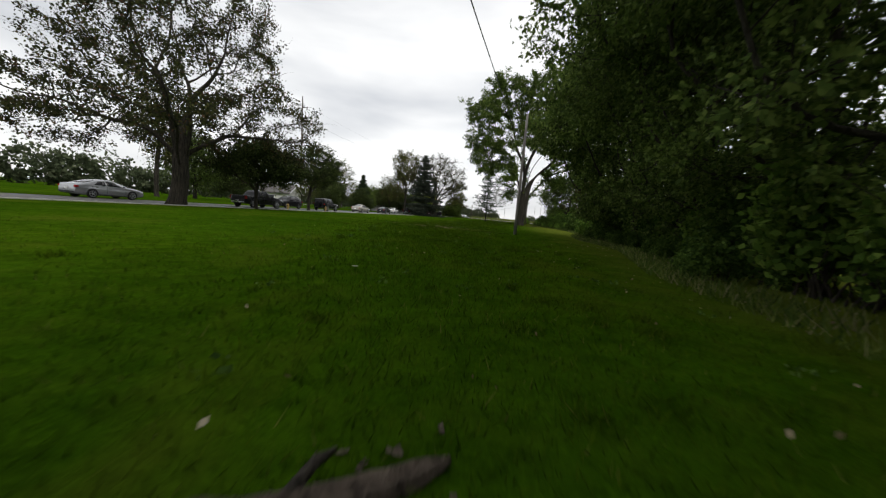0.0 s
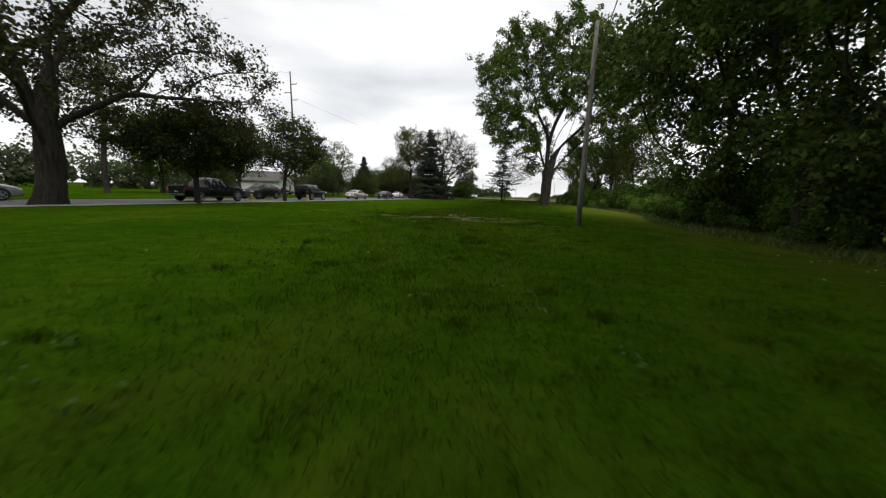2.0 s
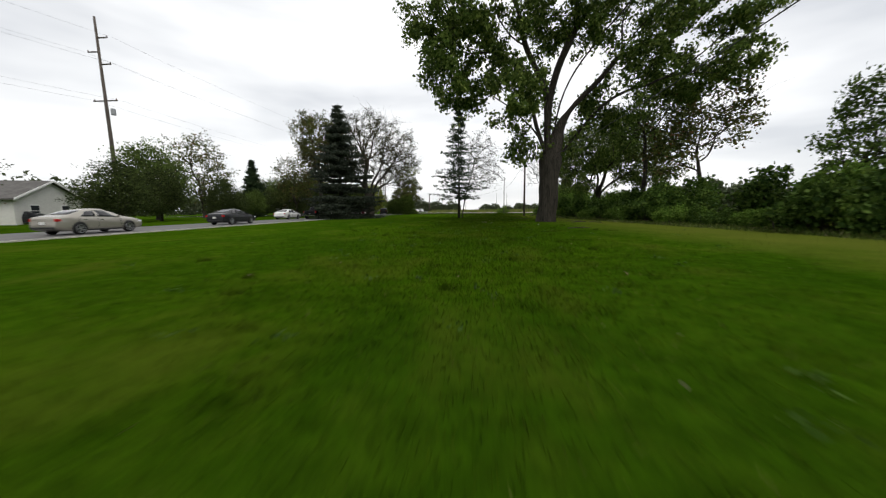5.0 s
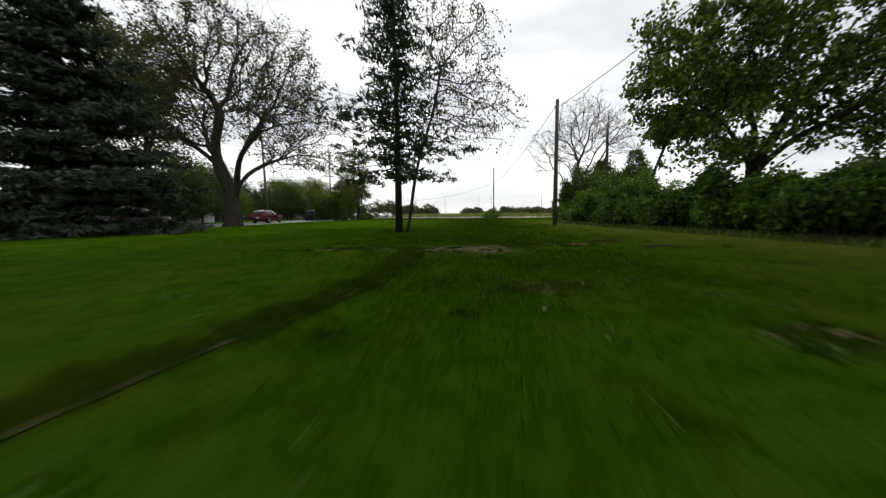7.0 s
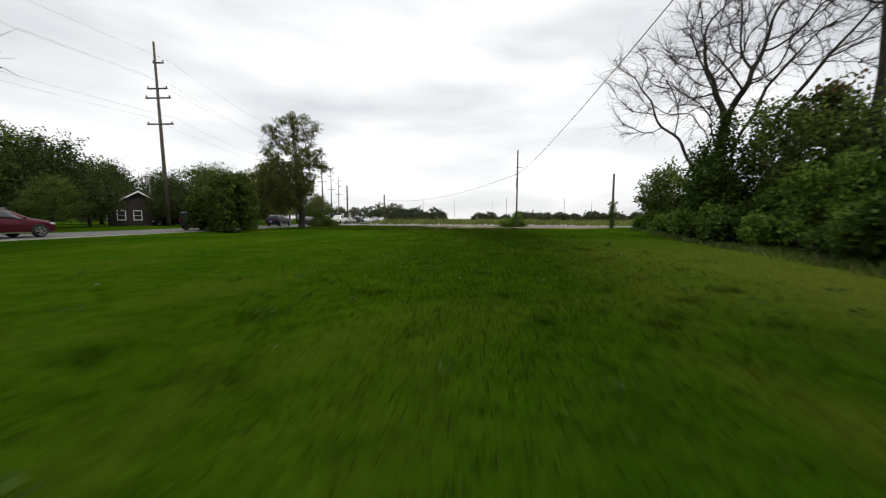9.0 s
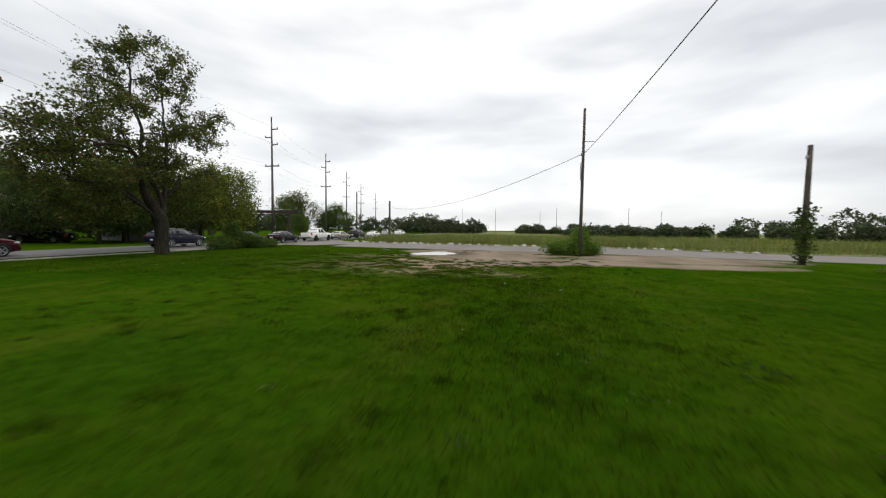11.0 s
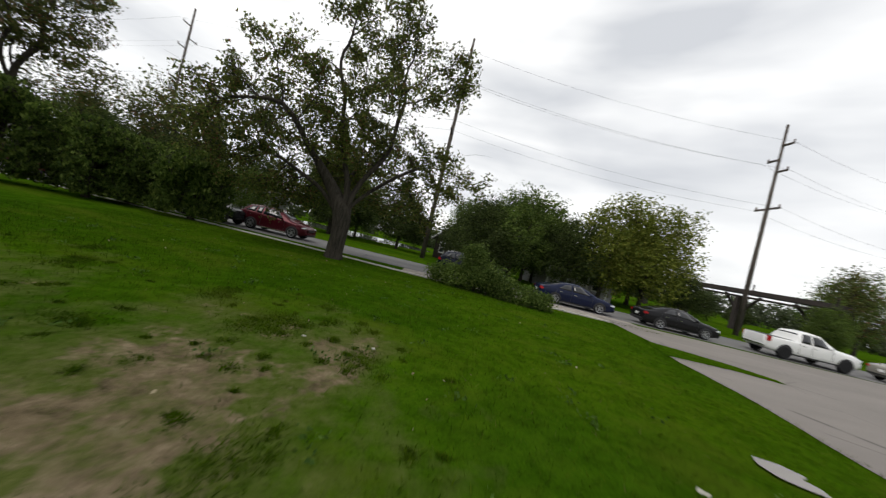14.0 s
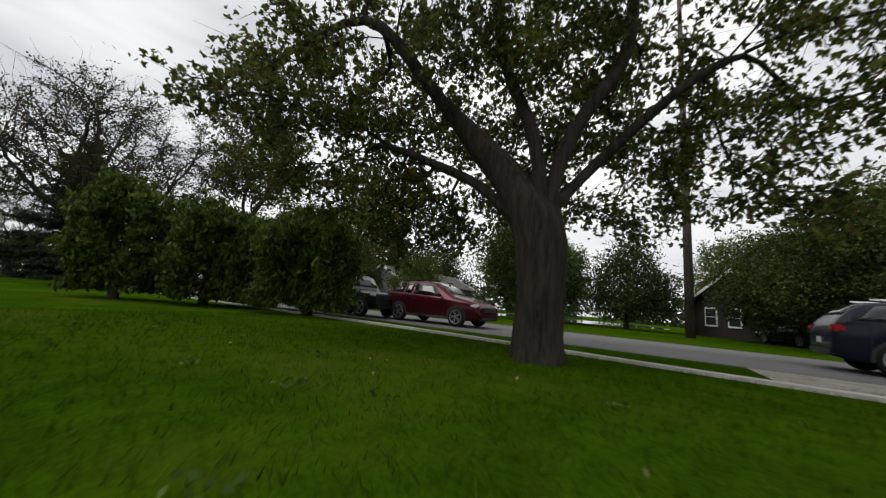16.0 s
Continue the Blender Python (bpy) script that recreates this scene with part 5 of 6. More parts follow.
make_bush("vine_thicket", at(24.4, 116.6), 105, clumps_of(ivy_rng, 16, 2.0, 2.6, 2.0, 5.2), 1700, 10, 0.16, 0.2, LEAF_BUSH, "bright tangled vines over low shrubs", "bush")
make_bush("vine_thicket", at(25.2, 111.4), 106, clumps_of(ivy_rng, 16, 1.8, 2.6, 1.6, 5.6), 1700, 10, 0.16, 0.2, LEAF_BUSH, "tangled vines hanging over shrubs", "bush")
make_tree("vine_tree", at(27.2, 122.6), 107, [(0, 0, 6.8, 1.2, 1.2, 1.2), (0.6, -1.0, 5.2, 1.3, 1.3, 1.6), (-0.8, 0.4, 4.0, 1.2, 1.2, 1.6)], 0.16, 2.6, 160, 520, 11, 0.19, 0.24, BARK_DARK, LEAF_BROWN, "thin tree draped in dry vines", droop=0.8, spray=(0.5, 0.2), dead=60)
make_tree("bare_tree", at(25.2, 119.6), 97, [(0.6, 0, 11.2, 2.0, 2.0, 2.4), (2.4, 0, 8.6, 1.6, 1.6, 1.0)], 0.2, 6.5, 110, 150, 0, 0.2, 0.2, BARK, LEAF_BROWN, "dead tree with crooked upper limbs", gnarl=0.14, leader=10.5, lean=(0.8, 0.2), dead=90, wander=0.4)
make_tree("vine_tree", at(21.2, 64.2, 0, 0.86), 98, [(0, 0, 5.0, 1.8, 1.8, 1.8), (0.6, 0, 8.0, 1.4, 1.4, 1.6), (2.4, -1.4, 5.8, 1.6, 1.6, 1.6)], 0.18, 3.2, 160, 460, 11, 0.19, 0.26, BARK_DARK, LEAF_DARK, "vine-hung small tree standing clear", droop=0.7, spray=(0.5, 0.2))
make_tree("thin_tree", at(24.5, 79.5), 99, [(0, 0, 10, 4, 4, 4), (-2, 1, 6.5, 3, 3, 2)], 0.2, 4, 252, 620, 7, 0.26, 0.26, BARK_DARK, LEAF_BROWN, "thin half-bare tree behind the thicket", dead=150)
make_tree("round_field_tree", at(31, 140), 100, [(0, 0, 3.6, 2.2, 2.2, 2.6)], 0.14, 1.0, 160, 520, 16, 0.2, 0.26, BARK_DARK, LEAF_MAPLE, "small rounded green field tree")
make_bush("pole_bush", at(19.6, 158.2), 101, [(0, 0, 0.45, 2.3, 1.3, 0.7), (0.5, 0, 1.2, 0.7, 0.7, 1.2), (-0.9, 0, 0.6, 1.1, 0.9, 0.6)], 1100, 14, 0.10, 0.17, LEAF_BUSH, "bright green bush round a pole's foot")

# ---- trees across the road ----
make_tree("tall_round_tree", at(-24.8, 115.5), 115, [(0, 0, 16.5, 4.8, 4.8, 3.6), (0.6, -1.5, 12.5, 4.0, 4.0, 2.6), (-1.5, 1, 13, 3.6, 3.6, 3)], 0.42, 6.0, 420, 1500, 9, 0.24, 0.26, BARK_DARK, LEAF_BROWN, "tall open-crowned tree across the road", limbs=5, rise=0.4)
make_tree("slender_tree", at(-47, 50), 114, [(0, 0, 13, 3.2, 3.2, 4.5), (0.5, 0, 8, 2.4, 2.4, 2.5)], 0.3, 6.0, 260, 900, 9, 0.22, 0.24, BARK_DARK, LEAF_BROWN, "tall slender tree on the far side of the road", leader=13.0)
make_conifer("spruce_tree", at(-42, 122.5), 24, 12.5, 3.8, 0.25, 0.5, 36, 11, 0.2, BARK_DARK, NEEDLE_PINE, "dark blue-green spruce across the road", ragged=0.4, droop=0.10, thick=1.3)
bg_a = make_tree("roadside_tree", at(-27.5, 160.6, 0, 0.86), 110, [(0, 0, 4.2, 3.6, 3.6, 2.8), (0.5, 0, 6.8, 2.7, 2.7, 2.0), (1.5, 2, 3.8, 2.8, 2.8, 2.4)], 0.22, 1.6, 378, 2600, 8, 0.17, 0.24, BARK_DARK, LEAF_DUSK, "dense dark-leaved tree across the road", twigs=False, limbs=5, rise=0.4, group="trees across the road")
bg_b = make_tree("roadside_tree", at(-28.5, 164.0, 0, 1.05), 111, [(0, 0, 4.6, 3.8, 3.8, 3.0), (-0.8, 0.5, 7.2, 2.6, 2.6, 2.0)], 0.24, 1.8, 378, 2400, 8, 0.17, 0.24, BARK_DARK, LEAF_MAPLE, "full green tree across the road", twigs=False, limbs=5, rise=0.4, group="trees across the road")
bg_c = make_tree("roadside_tree", at(-26.0, 177.0, 0, 1.08), 112, [(0, 0, 4.6, 3.6, 3.6, 3.2), (0.5, 0.5, 7.4, 2.4, 2.4, 2.0)], 0.22, 1.8, 336, 2200, 8, 0.17, 0.24, BARK_DARK, LEAF_YELLOW, "yellowing tree across the road", twigs=False, limbs=5, rise=0.4, group="trees across the road")
bg_d = make_tree("open_tree", at(-31, 126), 113, [(0, 0, 7, 4.4, 4.4, 4), (1, 1, 10.5, 3, 3, 2.4)], 0.26, 2.4, 252, 800, 6, 0.24, 0.32, BARK_DARK, LEAF_BROWN, "open-crowned tree across the road", twigs=False, limbs=5, rise=0.4, group="trees across the road", dead=120)
SPOTS = [("a", -27.5, 169.5, 1.02), ("c", -27.5, 173.5, 1.05), ("a", -30.5, 166, 1.05), ("a", -33.5, 160, 0.95), ("b", -33, 168, 1.05), ("a", -34.2, 143.0, 1.3), ("b", -25, 196, 0.5), ("a", -26.5, 123.0, 0.9), ("b", -44, 144, 0.9), ("d", -28, 203, 0.8),
         ("a", -44, 128, 1.2), ("b", -38, 142, 1.1), ("a", -27.5, 128, 0.8), ("b", -26.5, 136.5, 0.5), ("b", -56, 162, 1.2), ("a", -46, 174, 1.35), ("b", -54, 170, 1.2), ("d", -30, 116, 0.95), ("a", -34, 122, 1.1), ("b", -34, 108, 0.5),
         ("a", -36, 84, 0.9), ("d", -33.0, 68, 0.55), ("a", -38, 92, 0.95), ("a", -33, 97, 0.8), ("b", -45, 100, 1.2), ("d", -46, 112, 1.2), ("a", -52, 72, 1.1), ("d", -37, 60, 0.9), ("b", -50, 60, 1.2),
         ("a", -30, 118, 0.6), ("b", -50, 182, 0.7), ("a", -44, 205, 0.5), ("b", -38, 214, 1.1), ("a", -36, 232, 1.0), ("b", -40, 250, 1.1), ("b", -33, 180, 1.0), ("a", -29, 183.5, 0.7), ("a", -47, 165, 1.35), ("a", -37.5, 151, 1.0)]
br = random.Random(8)
KINDS = {"a": bg_a, "b": bg_b, "c": bg_c, "d": bg_d}
for kd, x, y, s in SPOTS:
    copy_thing(KINDS[kd], at(x, y, br.uniform(0, 360), s))
# the distant woods, one body of many clumps, with haze coloured into the leaves
wr = np.random.default_rng(120)
clumps = []


def wood_row(x0, y0, x1, y1, n, h0, h1):
    for k in range(n):
        u = (k + wr.uniform(-0.5, 0.5)) / n
        h = wr.uniform(h0, h1)
        r = h * wr.uniform(0.4, 0.6)
        clumps.append((x0 + (x1 - x0) * u, y0 + (y1 - y0) * u, h * 0.5, r, r, h * 0.52))


wood_row(-92, -60, -88, 125, 44, 5.5, 10.5)
wood_row(-100, 120, -96, 330, 46, 6, 10)
wood_row(-100, -60, -40, -90, 14, 6, 11)
wood_row(-40, -70, 60, -60, 22, 7, 13)
wood_row(-70, 330, -12, 350, 14, 7, 12)
wood_row(-28, 300, 14, 312, 20, 4, 8)
wood_row(36, 350, 130, 320, 42, 2, 6.5)
wood_row(44, 262, 66, 250, 12, 1.5, 4.0)
wood_row(72, 262, 130, 220, 24, 1.5, 5)
wood_row(120, 280, 150, 60, 30, 5, 10)
wood_row(50, 60, 55, 165, 26, 3, 6.5)
wood_row(24, -10, 34, 60, 16, 7, 12)
wtips = []
for c in clumps:
    p = envelope_points(wr, 110, [c], 0.6)
    wtips.append(p[p[:, 2] > 0.1])
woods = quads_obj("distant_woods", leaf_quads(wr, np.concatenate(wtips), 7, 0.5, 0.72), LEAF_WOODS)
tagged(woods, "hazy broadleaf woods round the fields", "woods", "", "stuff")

# ---- houses, bridge and pond across the road ----
SIDING = plain_mat("white_siding", (0.62, 0.61, 0.58), 0.7, 0, 0.08, 4, 0.3)
SIDING_GREY = plain_mat("grey_siding", (0.36, 0.35, 0.36), 0.7, 0, 0.1, 4, 0.3)
SIDING_DARK = plain_mat("dark_brown_siding", (0.035, 0.028, 0.026), 0.75, 0, 0.15, 4, 0.2)
SHINGLE = plain_mat("grey_shingles", (0.11, 0.105, 0.10), 0.9, 0, 0.3, 8, 0.15, 0.4)
WHITE_TRIM = plain_mat("white_trim", (0.72, 0.72, 0.70), 0.6, 0, 0.05, 6)
PANE = Mat("house_window_glass", 0.05, 0, 0.6).color((0.03, 0.034, 0.04)).m
STEEL_DARK = plain_mat("dark_rusted_steel", (0.045, 0.036, 0.033), 0.8, 0.3, 0.3, 3)


def make_house(name, m, w, d, h, ridge, wall_mat, label, windows, doors=()):
    """A gabled house; the ridge runs along x, the front looks to -y. windows: side, along, width, height, sill."""
    root = empty(name, m, label, "house")
    t = 0.2
    body = box_bm(0, 0, h / 2, w, d, h)
    part("wall", body, wall_mat, root)
    for s in (-1, 1):
        v = [(s * w / 2, -d / 2, h), (s * w / 2, d / 2, h), (s * w / 2, 0, h + ridge), (s * (w / 2 - t), -d / 2, h), (s * (w / 2 - t), d / 2, h), (s * (w / 2 - t), 0, h + ridge)]
        mesh_obj("gable", v, [(0, 1, 2), (5, 4, 3), (0, 3, 4, 1), (1, 4, 5, 2), (2, 5, 3, 0)], wall_mat, root)
        o = 0.45
        sl = math.hypot(d / 2, ridge)
        nx, nz = ridge / sl, (d / 2) / sl
        a0 = (s * (d / 2 + o), h - o * ridge / (d / 2))
        v = []
        for x in (-w / 2 - o, w / 2 + o):
            v += [(x, a0[0], a0[1] + 0.03), (x, 0, h + ridge + 0.03), (x, 0, h + ridge + 0.2), (x, a0[0], a0[1] + 0.2)]
        roof = mesh_obj("roof", v, [(0, 1, 2, 3), (7, 6, 5, 4), (0, 4, 5, 1), (2, 6, 7, 3), (0, 3, 7, 4), (1, 5, 6, 2)], SHINGLE, root)
        for x in (-w / 2 - o - 0.03, w / 2 + o + 0.03):
            vv = [(x - 0.03, a0[0], a0[1]), (x - 0.03, 0, h + ridge), (x - 0.03, 0, h + ridge + 0.22), (x - 0.03, a0[0], a0[1] + 0.22)]
            vv += [(p[0] + 0.06, p[1], p[2]) for p in vv]
            mesh_obj("fascia", vv, [(0, 1, 2, 3), (7, 6, 5, 4), (0, 4, 5, 1), (2, 6, 7, 3), (0, 3, 7, 4), (1, 5, 6, 2)], WHITE_TRIM, roof, "white fascia board")
    for side, u, ww, wh, sill in windows:
        fx = {"front": (u, -d / 2, 0), "back": (u, d / 2, 180), "east": (w / 2, u, 90), "west": (-w / 2, u, -90)}[side]
        win = part("window", box_bm(0, -0.03, sill + wh / 2, ww + 0.2, 0.1, wh + 0.2, 0.01), WHITE_TRIM, root, "white framed window")
        win.matrix_local = pose(fx[0], fx[1], 0, 0, 0, fx[2])
        for q in (-1, 1):
            part("pane", box_bm(0, -0.075, sill + wh / 2 + q * wh / 4, ww, 0.02, wh / 2 - 0.05), PANE, win, "dark glass pane")
    for side, u, ww, wh in doors:
        fx = {"front": (u, -d / 2, 0), "east": (w / 2, u, 90)}[side]
        dr = part("door", box_bm(0, -0.03, wh / 2, ww, 0.08, wh, 0.01), WHITE_TRIM, root, "plain house door")
        dr.matrix_local = pose(fx[0], fx[1], 0, 0, 0, fx[2])
    return root


make_house("white_house", pose(-50.5, 86, 0, 0, 0, 12), 8, 9, 2.8, 2.0, SIDING, "low white gabled house among trees", [("east", -2.2, 1.0, 1.2, 0.9), ("east", 1.8, 1.0, 1.2, 0.9), ("front", 0, 1.2, 1.2, 0.9)])
make_house("brown_house", pose(-40.3, 161.6, 0, 0, 0, -47), 9, 7.0, 2.7, 2.3, SIDING_DARK, "dark brown house with white-framed windows", [("east", -2.0, 0.8, 1.3, 0.9), ("east", -0.2, 0.8, 1.3, 0.9), ("front", 1.4, 0.9, 1.3, 1.0), ("west", 0, 0.9, 1.3, 1.0)], [("front", -2.6, 0.9, 2.05)])
make_house("grey_house", pose(-35.0, 131.6, 0, 0, 0, -8), 11, 5.6, 2.6, 1.3, SIDING_GREY, "low grey-sided house with shuttered window", [("back", -3.2, 0.9, 1.1, 0.9), ("front", -1.5, 0.9, 1.2, 0.9)])
make_house("porch_house", pose(-33, 172, 0, 0, 0, 95), 8, 7, 2.8, 1.8, SIDING_GREY, "shaded house with pale porch posts", [("front", -2, 1.0, 1.3, 0.9), ("front", 2, 1.0, 1.3, 0.9)], [("front", 0, 0.9, 2.05)])
for k in range(4):
    post = empty("porch_post", pose(-28.4, 168.2 + k * 2.2, 0), "pale square porch post in deep shade", "post", "porch posts")
    part("shaft", box_bm(0, 0, 1.25, 0.18, 0.18, 2.5, 0.02), WHITE_TRIM, post)
    part("capital", box_bm(0, 0, 2.52, 0.3, 0.3, 0.1, 0.02), WHITE_TRIM, post)

bridge = empty("rail_bridge", pose(-63, 195.0, 0, 0, 0, 8), "dark steel trestle bridge behind the trees", "bridge")
part("girder", box_bm(0, 0, 5.3, 72, 2.4, 0.55), STEEL_DARK, bridge)
part("girder", box_bm(0, 0, 4.6, 72, 2.0, 0.16), STEEL_DARK, bridge)
for k in range(9):
    x = -34 + k * 8.5
    leg = part("bent", box_bm(x, 0, 2.3, 0.45, 1.8, 4.7), STEEL_DARK, bridge)
    for q in (-1, 1):
        arm = part("brace", box_bm(0, 0, 0, 0.22, 0.4, 3.4), STEEL_DARK, bridge)
        arm.matrix_local = pose(x + q * 1.2, 0, 3.6, 0, q * 42, 0)
    part("rail_post", box_bm(x + 2, -1.1, 5.95, 0.12, 0.12, 0.8), STEEL_DARK, bridge)

POND = Mat("pond_water", 0.05, 0, 0.5).color((0.06, 0.065, 0.06)).m
sheet("pond", [(-60, 128), (-46, 132), (-44, 140), (-45, 148), (-50, 154), (-60, 156), (-70, 150), (-74, 138), (-68, 130)], 0.012, POND, "small pond mirroring the pale sky", "pond")

# ---- meadow and rocks past the drive ----


def blades(name, pts, h, w, mat, seed, bend=0.4):
    """Single bent grass blades standing at the given points, as one mesh of narrow quads."""
    rng = np.random.default_rng(seed)
    n = len(pts)
    a = rng.uniform(0, 2 * math.pi, n)
    hh = h * rng.uniform(0.55, 1.35, n)
    if h > 0.5:
        hh *= 1 + 0.3 * np.sin(pts[:, 0] * 0.9 + pts[:, 1] * 0.4) * np.sin(pts[:, 1] * 0.8 - pts[:, 0] * 0.3)
    side = np.stack([np.cos(a), np.sin(a), np.zeros(n)], 1) * (w * rng.uniform(0.6, 1.3, n))[:, None]
    tip = np.stack([rng.normal(size=n) * bend, rng.normal(size=n) * bend, np.ones(n)], 1) * hh[:, None]
    base = np.column_stack([pts, np.zeros(n)])
    return quads_obj(name, np.stack([base - side, base + side, base + tip * 0.99 + side * 0.18, base + tip - side * 0.18], 1), mat)


MEADOW = leaf_mat("meadow_grass", (0.065, 0.095, 0.018), (0.15, 0.185, 0.04), (0.26, 0.29, 0.085), (0.36, 0.33, 0.17), 0.4)


def blade_mat():
    m = Mat("lawn_blades", 0.85, 0, 0.03)
    c = m.ramp(m.island(), [(0.0, (0.018, 0.042, 0.001)), (0.55, (0.038, 0.076, 0.002)), (0.95, (0.061, 0.104, 0.004)), (1.0, (0.13, 0.13, 0.04))])
    c = mottle(m, c)
    m.color(c)
    tr = m.node("ShaderNodeBsdfTranslucent")
    m.link(c, tr.inputs["Color"])
    mx = m.node("ShaderNodeMixShader", Fac=0.3)
    m.link(m.b.outputs[0], mx.inputs[1])
    m.link(tr.outputs[0], mx.inputs[2])
    m.link(mx.outputs[0], m.t.nodes["Material Output"].inputs[0])
    return m.m


GRASS = blade_mat()
mr = np.random.default_rng(130)
mp = []
for n, x0, x1, y0, y1 in ((42000, -6, 34, 174.5, 190), (42000, -4, 90, 186, 235), (16000, 24, 75, 166, 178)):
    q = np.column_stack([mr.uniform(x0, x1, n), mr.uniform(y0, y1, n)])
    south = np.interp(q[:, 0], [-6, 0, 8, 16, 26, 32, 39, 90], [178, 175.4, 174.5, 173.2, 172.4, 170.8, 166.4, 160])
    dens = np.sin(q[:, 0] * 0.7) * np.cos(q[:, 1] * 0.5) + mr.normal(size=n) * 0.8
    mp.append(q[(q[:, 1] > south) & (dens > -0.9) & (q[:, 0] > np.interp(q[:, 1], [170, 200, 240], [-6.5, -3.5, 0]))])
tagged(blades("meadow_grass", np.concatenate(mp), 0.9, 0.014, MEADOW, 131, 0.25), "tall pale unmown meadow grass", "grass", "", "stuff")
# weeds along the hedgerow's foot
WEED = leaf_mat("rank_weeds", (0.03, 0.06, 0.009), (0.08, 0.125, 0.022), (0.16, 0.19, 0.045), (0.24, 0.22, 0.11), 0.4)
hy = mr.uniform(4, 150, 22000)
hx = np.array([hedge_edge(v) for v in hy]) - 0.2 + np.abs(mr.normal(size=len(hy))) * 1.1 - 0.7
tagged(blades("edge_weeds", np.column_stack([hx, hy]), 0.22, 0.014, WEED, 132, 0.5), "long rank grass and weeds along the thicket", "grass", "", "stuff")

STONE = plain_mat("pale_fieldstone", (0.36, 0.345, 0.315), 0.9, 0, 0.45, 5, 0.2, 0.6)
rock_rng = random.Random(14)
rock_meshes = []
for k in range(5):
    bm = bmesh.new()
    bmesh.ops.create_icosphere(bm, subdivisions=2, radius=0.3)
    for v in bm.verts:
        v.co *= 1 + 0.45 * noise.noise(v.co * 3.1 + Vector((k * 7, 0, 0)))
        v.co.z *= 0.62
    me = bpy.data.meshes.new("edging_rock")
    bm.to_mesh(me)
    bm.free()
    me.materials.append(STONE)
    rock_meshes.append(me)
for k in range(58):
    x = -5.5 + k * 0.78 + rock_rng.uniform(-0.6, 0.6)
    y = float(np.interp(x, [-6, 0, 8, 16, 26, 32, 39], [176.9, 174.9, 174.0, 172.7, 171.9, 170.3, 165.8])) + rock_rng.uniform(-0.35, 0.35)
    size = rock_rng.choice((0.6, 0.75, 0.9, 1.0, 1.25))
    ob = new("edging_rock", rock_meshes[k % 5])
    ob.matrix_world = pose(x, y, 0.04, 0, 0, rock_rng.uniform(0, 360)) @ Matrix.Diagonal((size * rock_rng.uniform(0.8, 1.3), size * rock_rng.uniform(0.7, 1.1), size * rock_rng.uniform(0.7, 1.1), 1))
    tagged(ob, "pale rough fieldstone edging the driveway", "rock", "rocks along the driveway")

# ---- lawn: blades, litter and fallen wood ----
LX, LY = [1.5, 1.0, -2.0, -2.0, 1.2, 5.8, 9.0, 13.0, 13.5], [2, 10, 27, 36, 66, 92, 112, 134, 146]
gr = np.random.default_rng(140)


def lawn_points(n, spread):
    y = gr.uniform(3, 152, n)
    return np.column_stack([np.interp(y, LY, LX) + gr.normal(size=n) * spread, y])


cand = [lawn_points(230000, 2.2), lawn_points(200000, 6.0)]
cand.append(np.column_stack([gr.uniform(-12, 14, 110000), gr.uniform(141, 168.5, 110000)]))
g = np.concatenate(cand)


def inside(pts, poly):
    x, y = pts[:, 0], pts[:, 1]
    ins = np.zeros(len(pts), bool)
    for (x0, y0), (x1, y1) in zip(poly, poly[1:] + poly[:1]):
        ins ^= ((y0 > y) != (y1 > y)) & (x < (x1 - x0) * (y - y0) / (y1 - y0 + 1e-9) + x0)
    return ins


DRIVE_EDGE = [(-9.6, 165.5), (-6.2, 165.2), (-5.2, 167.7), (-3.6, 168.2), (-4.1, 166.6), (-3.7, 164.1), (-0.7, 163.8), (3.6, 162.9), (9, 162.2), (18, 161.3), (40, 155), (70, 152), (70, 160), (31, 170.2), (0, 174.4), (-11.9, 184)]
keep = ~inside(g, DRIVE_EDGE) & (g[:, 0] > -20.3 + 0.075 * (g[:, 1] - 41)) & (g[:, 0] < np.array([hedge_edge(v) for v in g[:, 1]]) + 0.6)
for bx, by, rx, ry, *more in BARE:
    d = np.hypot((g[:, 0] - bx) / rx, (g[:, 1] - by) / ry)
    keep &= gr.random(len(g)) < np.clip((d - 0.5) * 1.7, 0.05 if len(more) < 3 else 0.08 if by > 140 else 0.35, 1)
for bx, by, rx, ry, *_ in DIRT_SPOTS:
    d = np.hypot((g[:, 0] - bx) / rx, (g[:, 1] - by) / ry)
    keep &= gr.random(len(g)) < np.clip((d - 0.85) * 4, 0.004, 1)
tuft_spots, low_spots = [], []
for bx, by, rx, ry, *_ in BARE + DIRT_SPOTS[2:4]:
    for q in range(int(8 + (9 if by > 140 else 6) * rx * ry)):
        w, u = gr.uniform(0, 2 * math.pi), gr.uniform(0.2, 1.25)
        tx, ty = bx + math.cos(w) * rx * u, by + math.sin(w) * ry * u
        if math.hypot((tx - 12.2) / 5.4, (ty - 154.6) / 4.4) > 1 and (by < 140 or gr.random() < 0.6):
            k = gr.uniform(0.4, 1.0) if gr.random() < 0.75 else gr.uniform(1.5, 2.6)
            shape = np.array([gr.uniform(0.6, 1.6), gr.uniform(0.6, 1.2)])
            low_spots.append(np.array([tx, ty]) + gr.normal(size=(int(50 + 110 * k * k), 2)) * shape * 0.085 * k)
for q in range(700):
    y = gr.uniform(3, 152)
    c = np.array([float(np.interp(y, LY, LX)) + gr.normal() * 3.0, y])
    tuft_spots.append(c + gr.normal(size=(int(gr.uniform(30, 130)), 2)) * gr.uniform(0.06, 0.2))
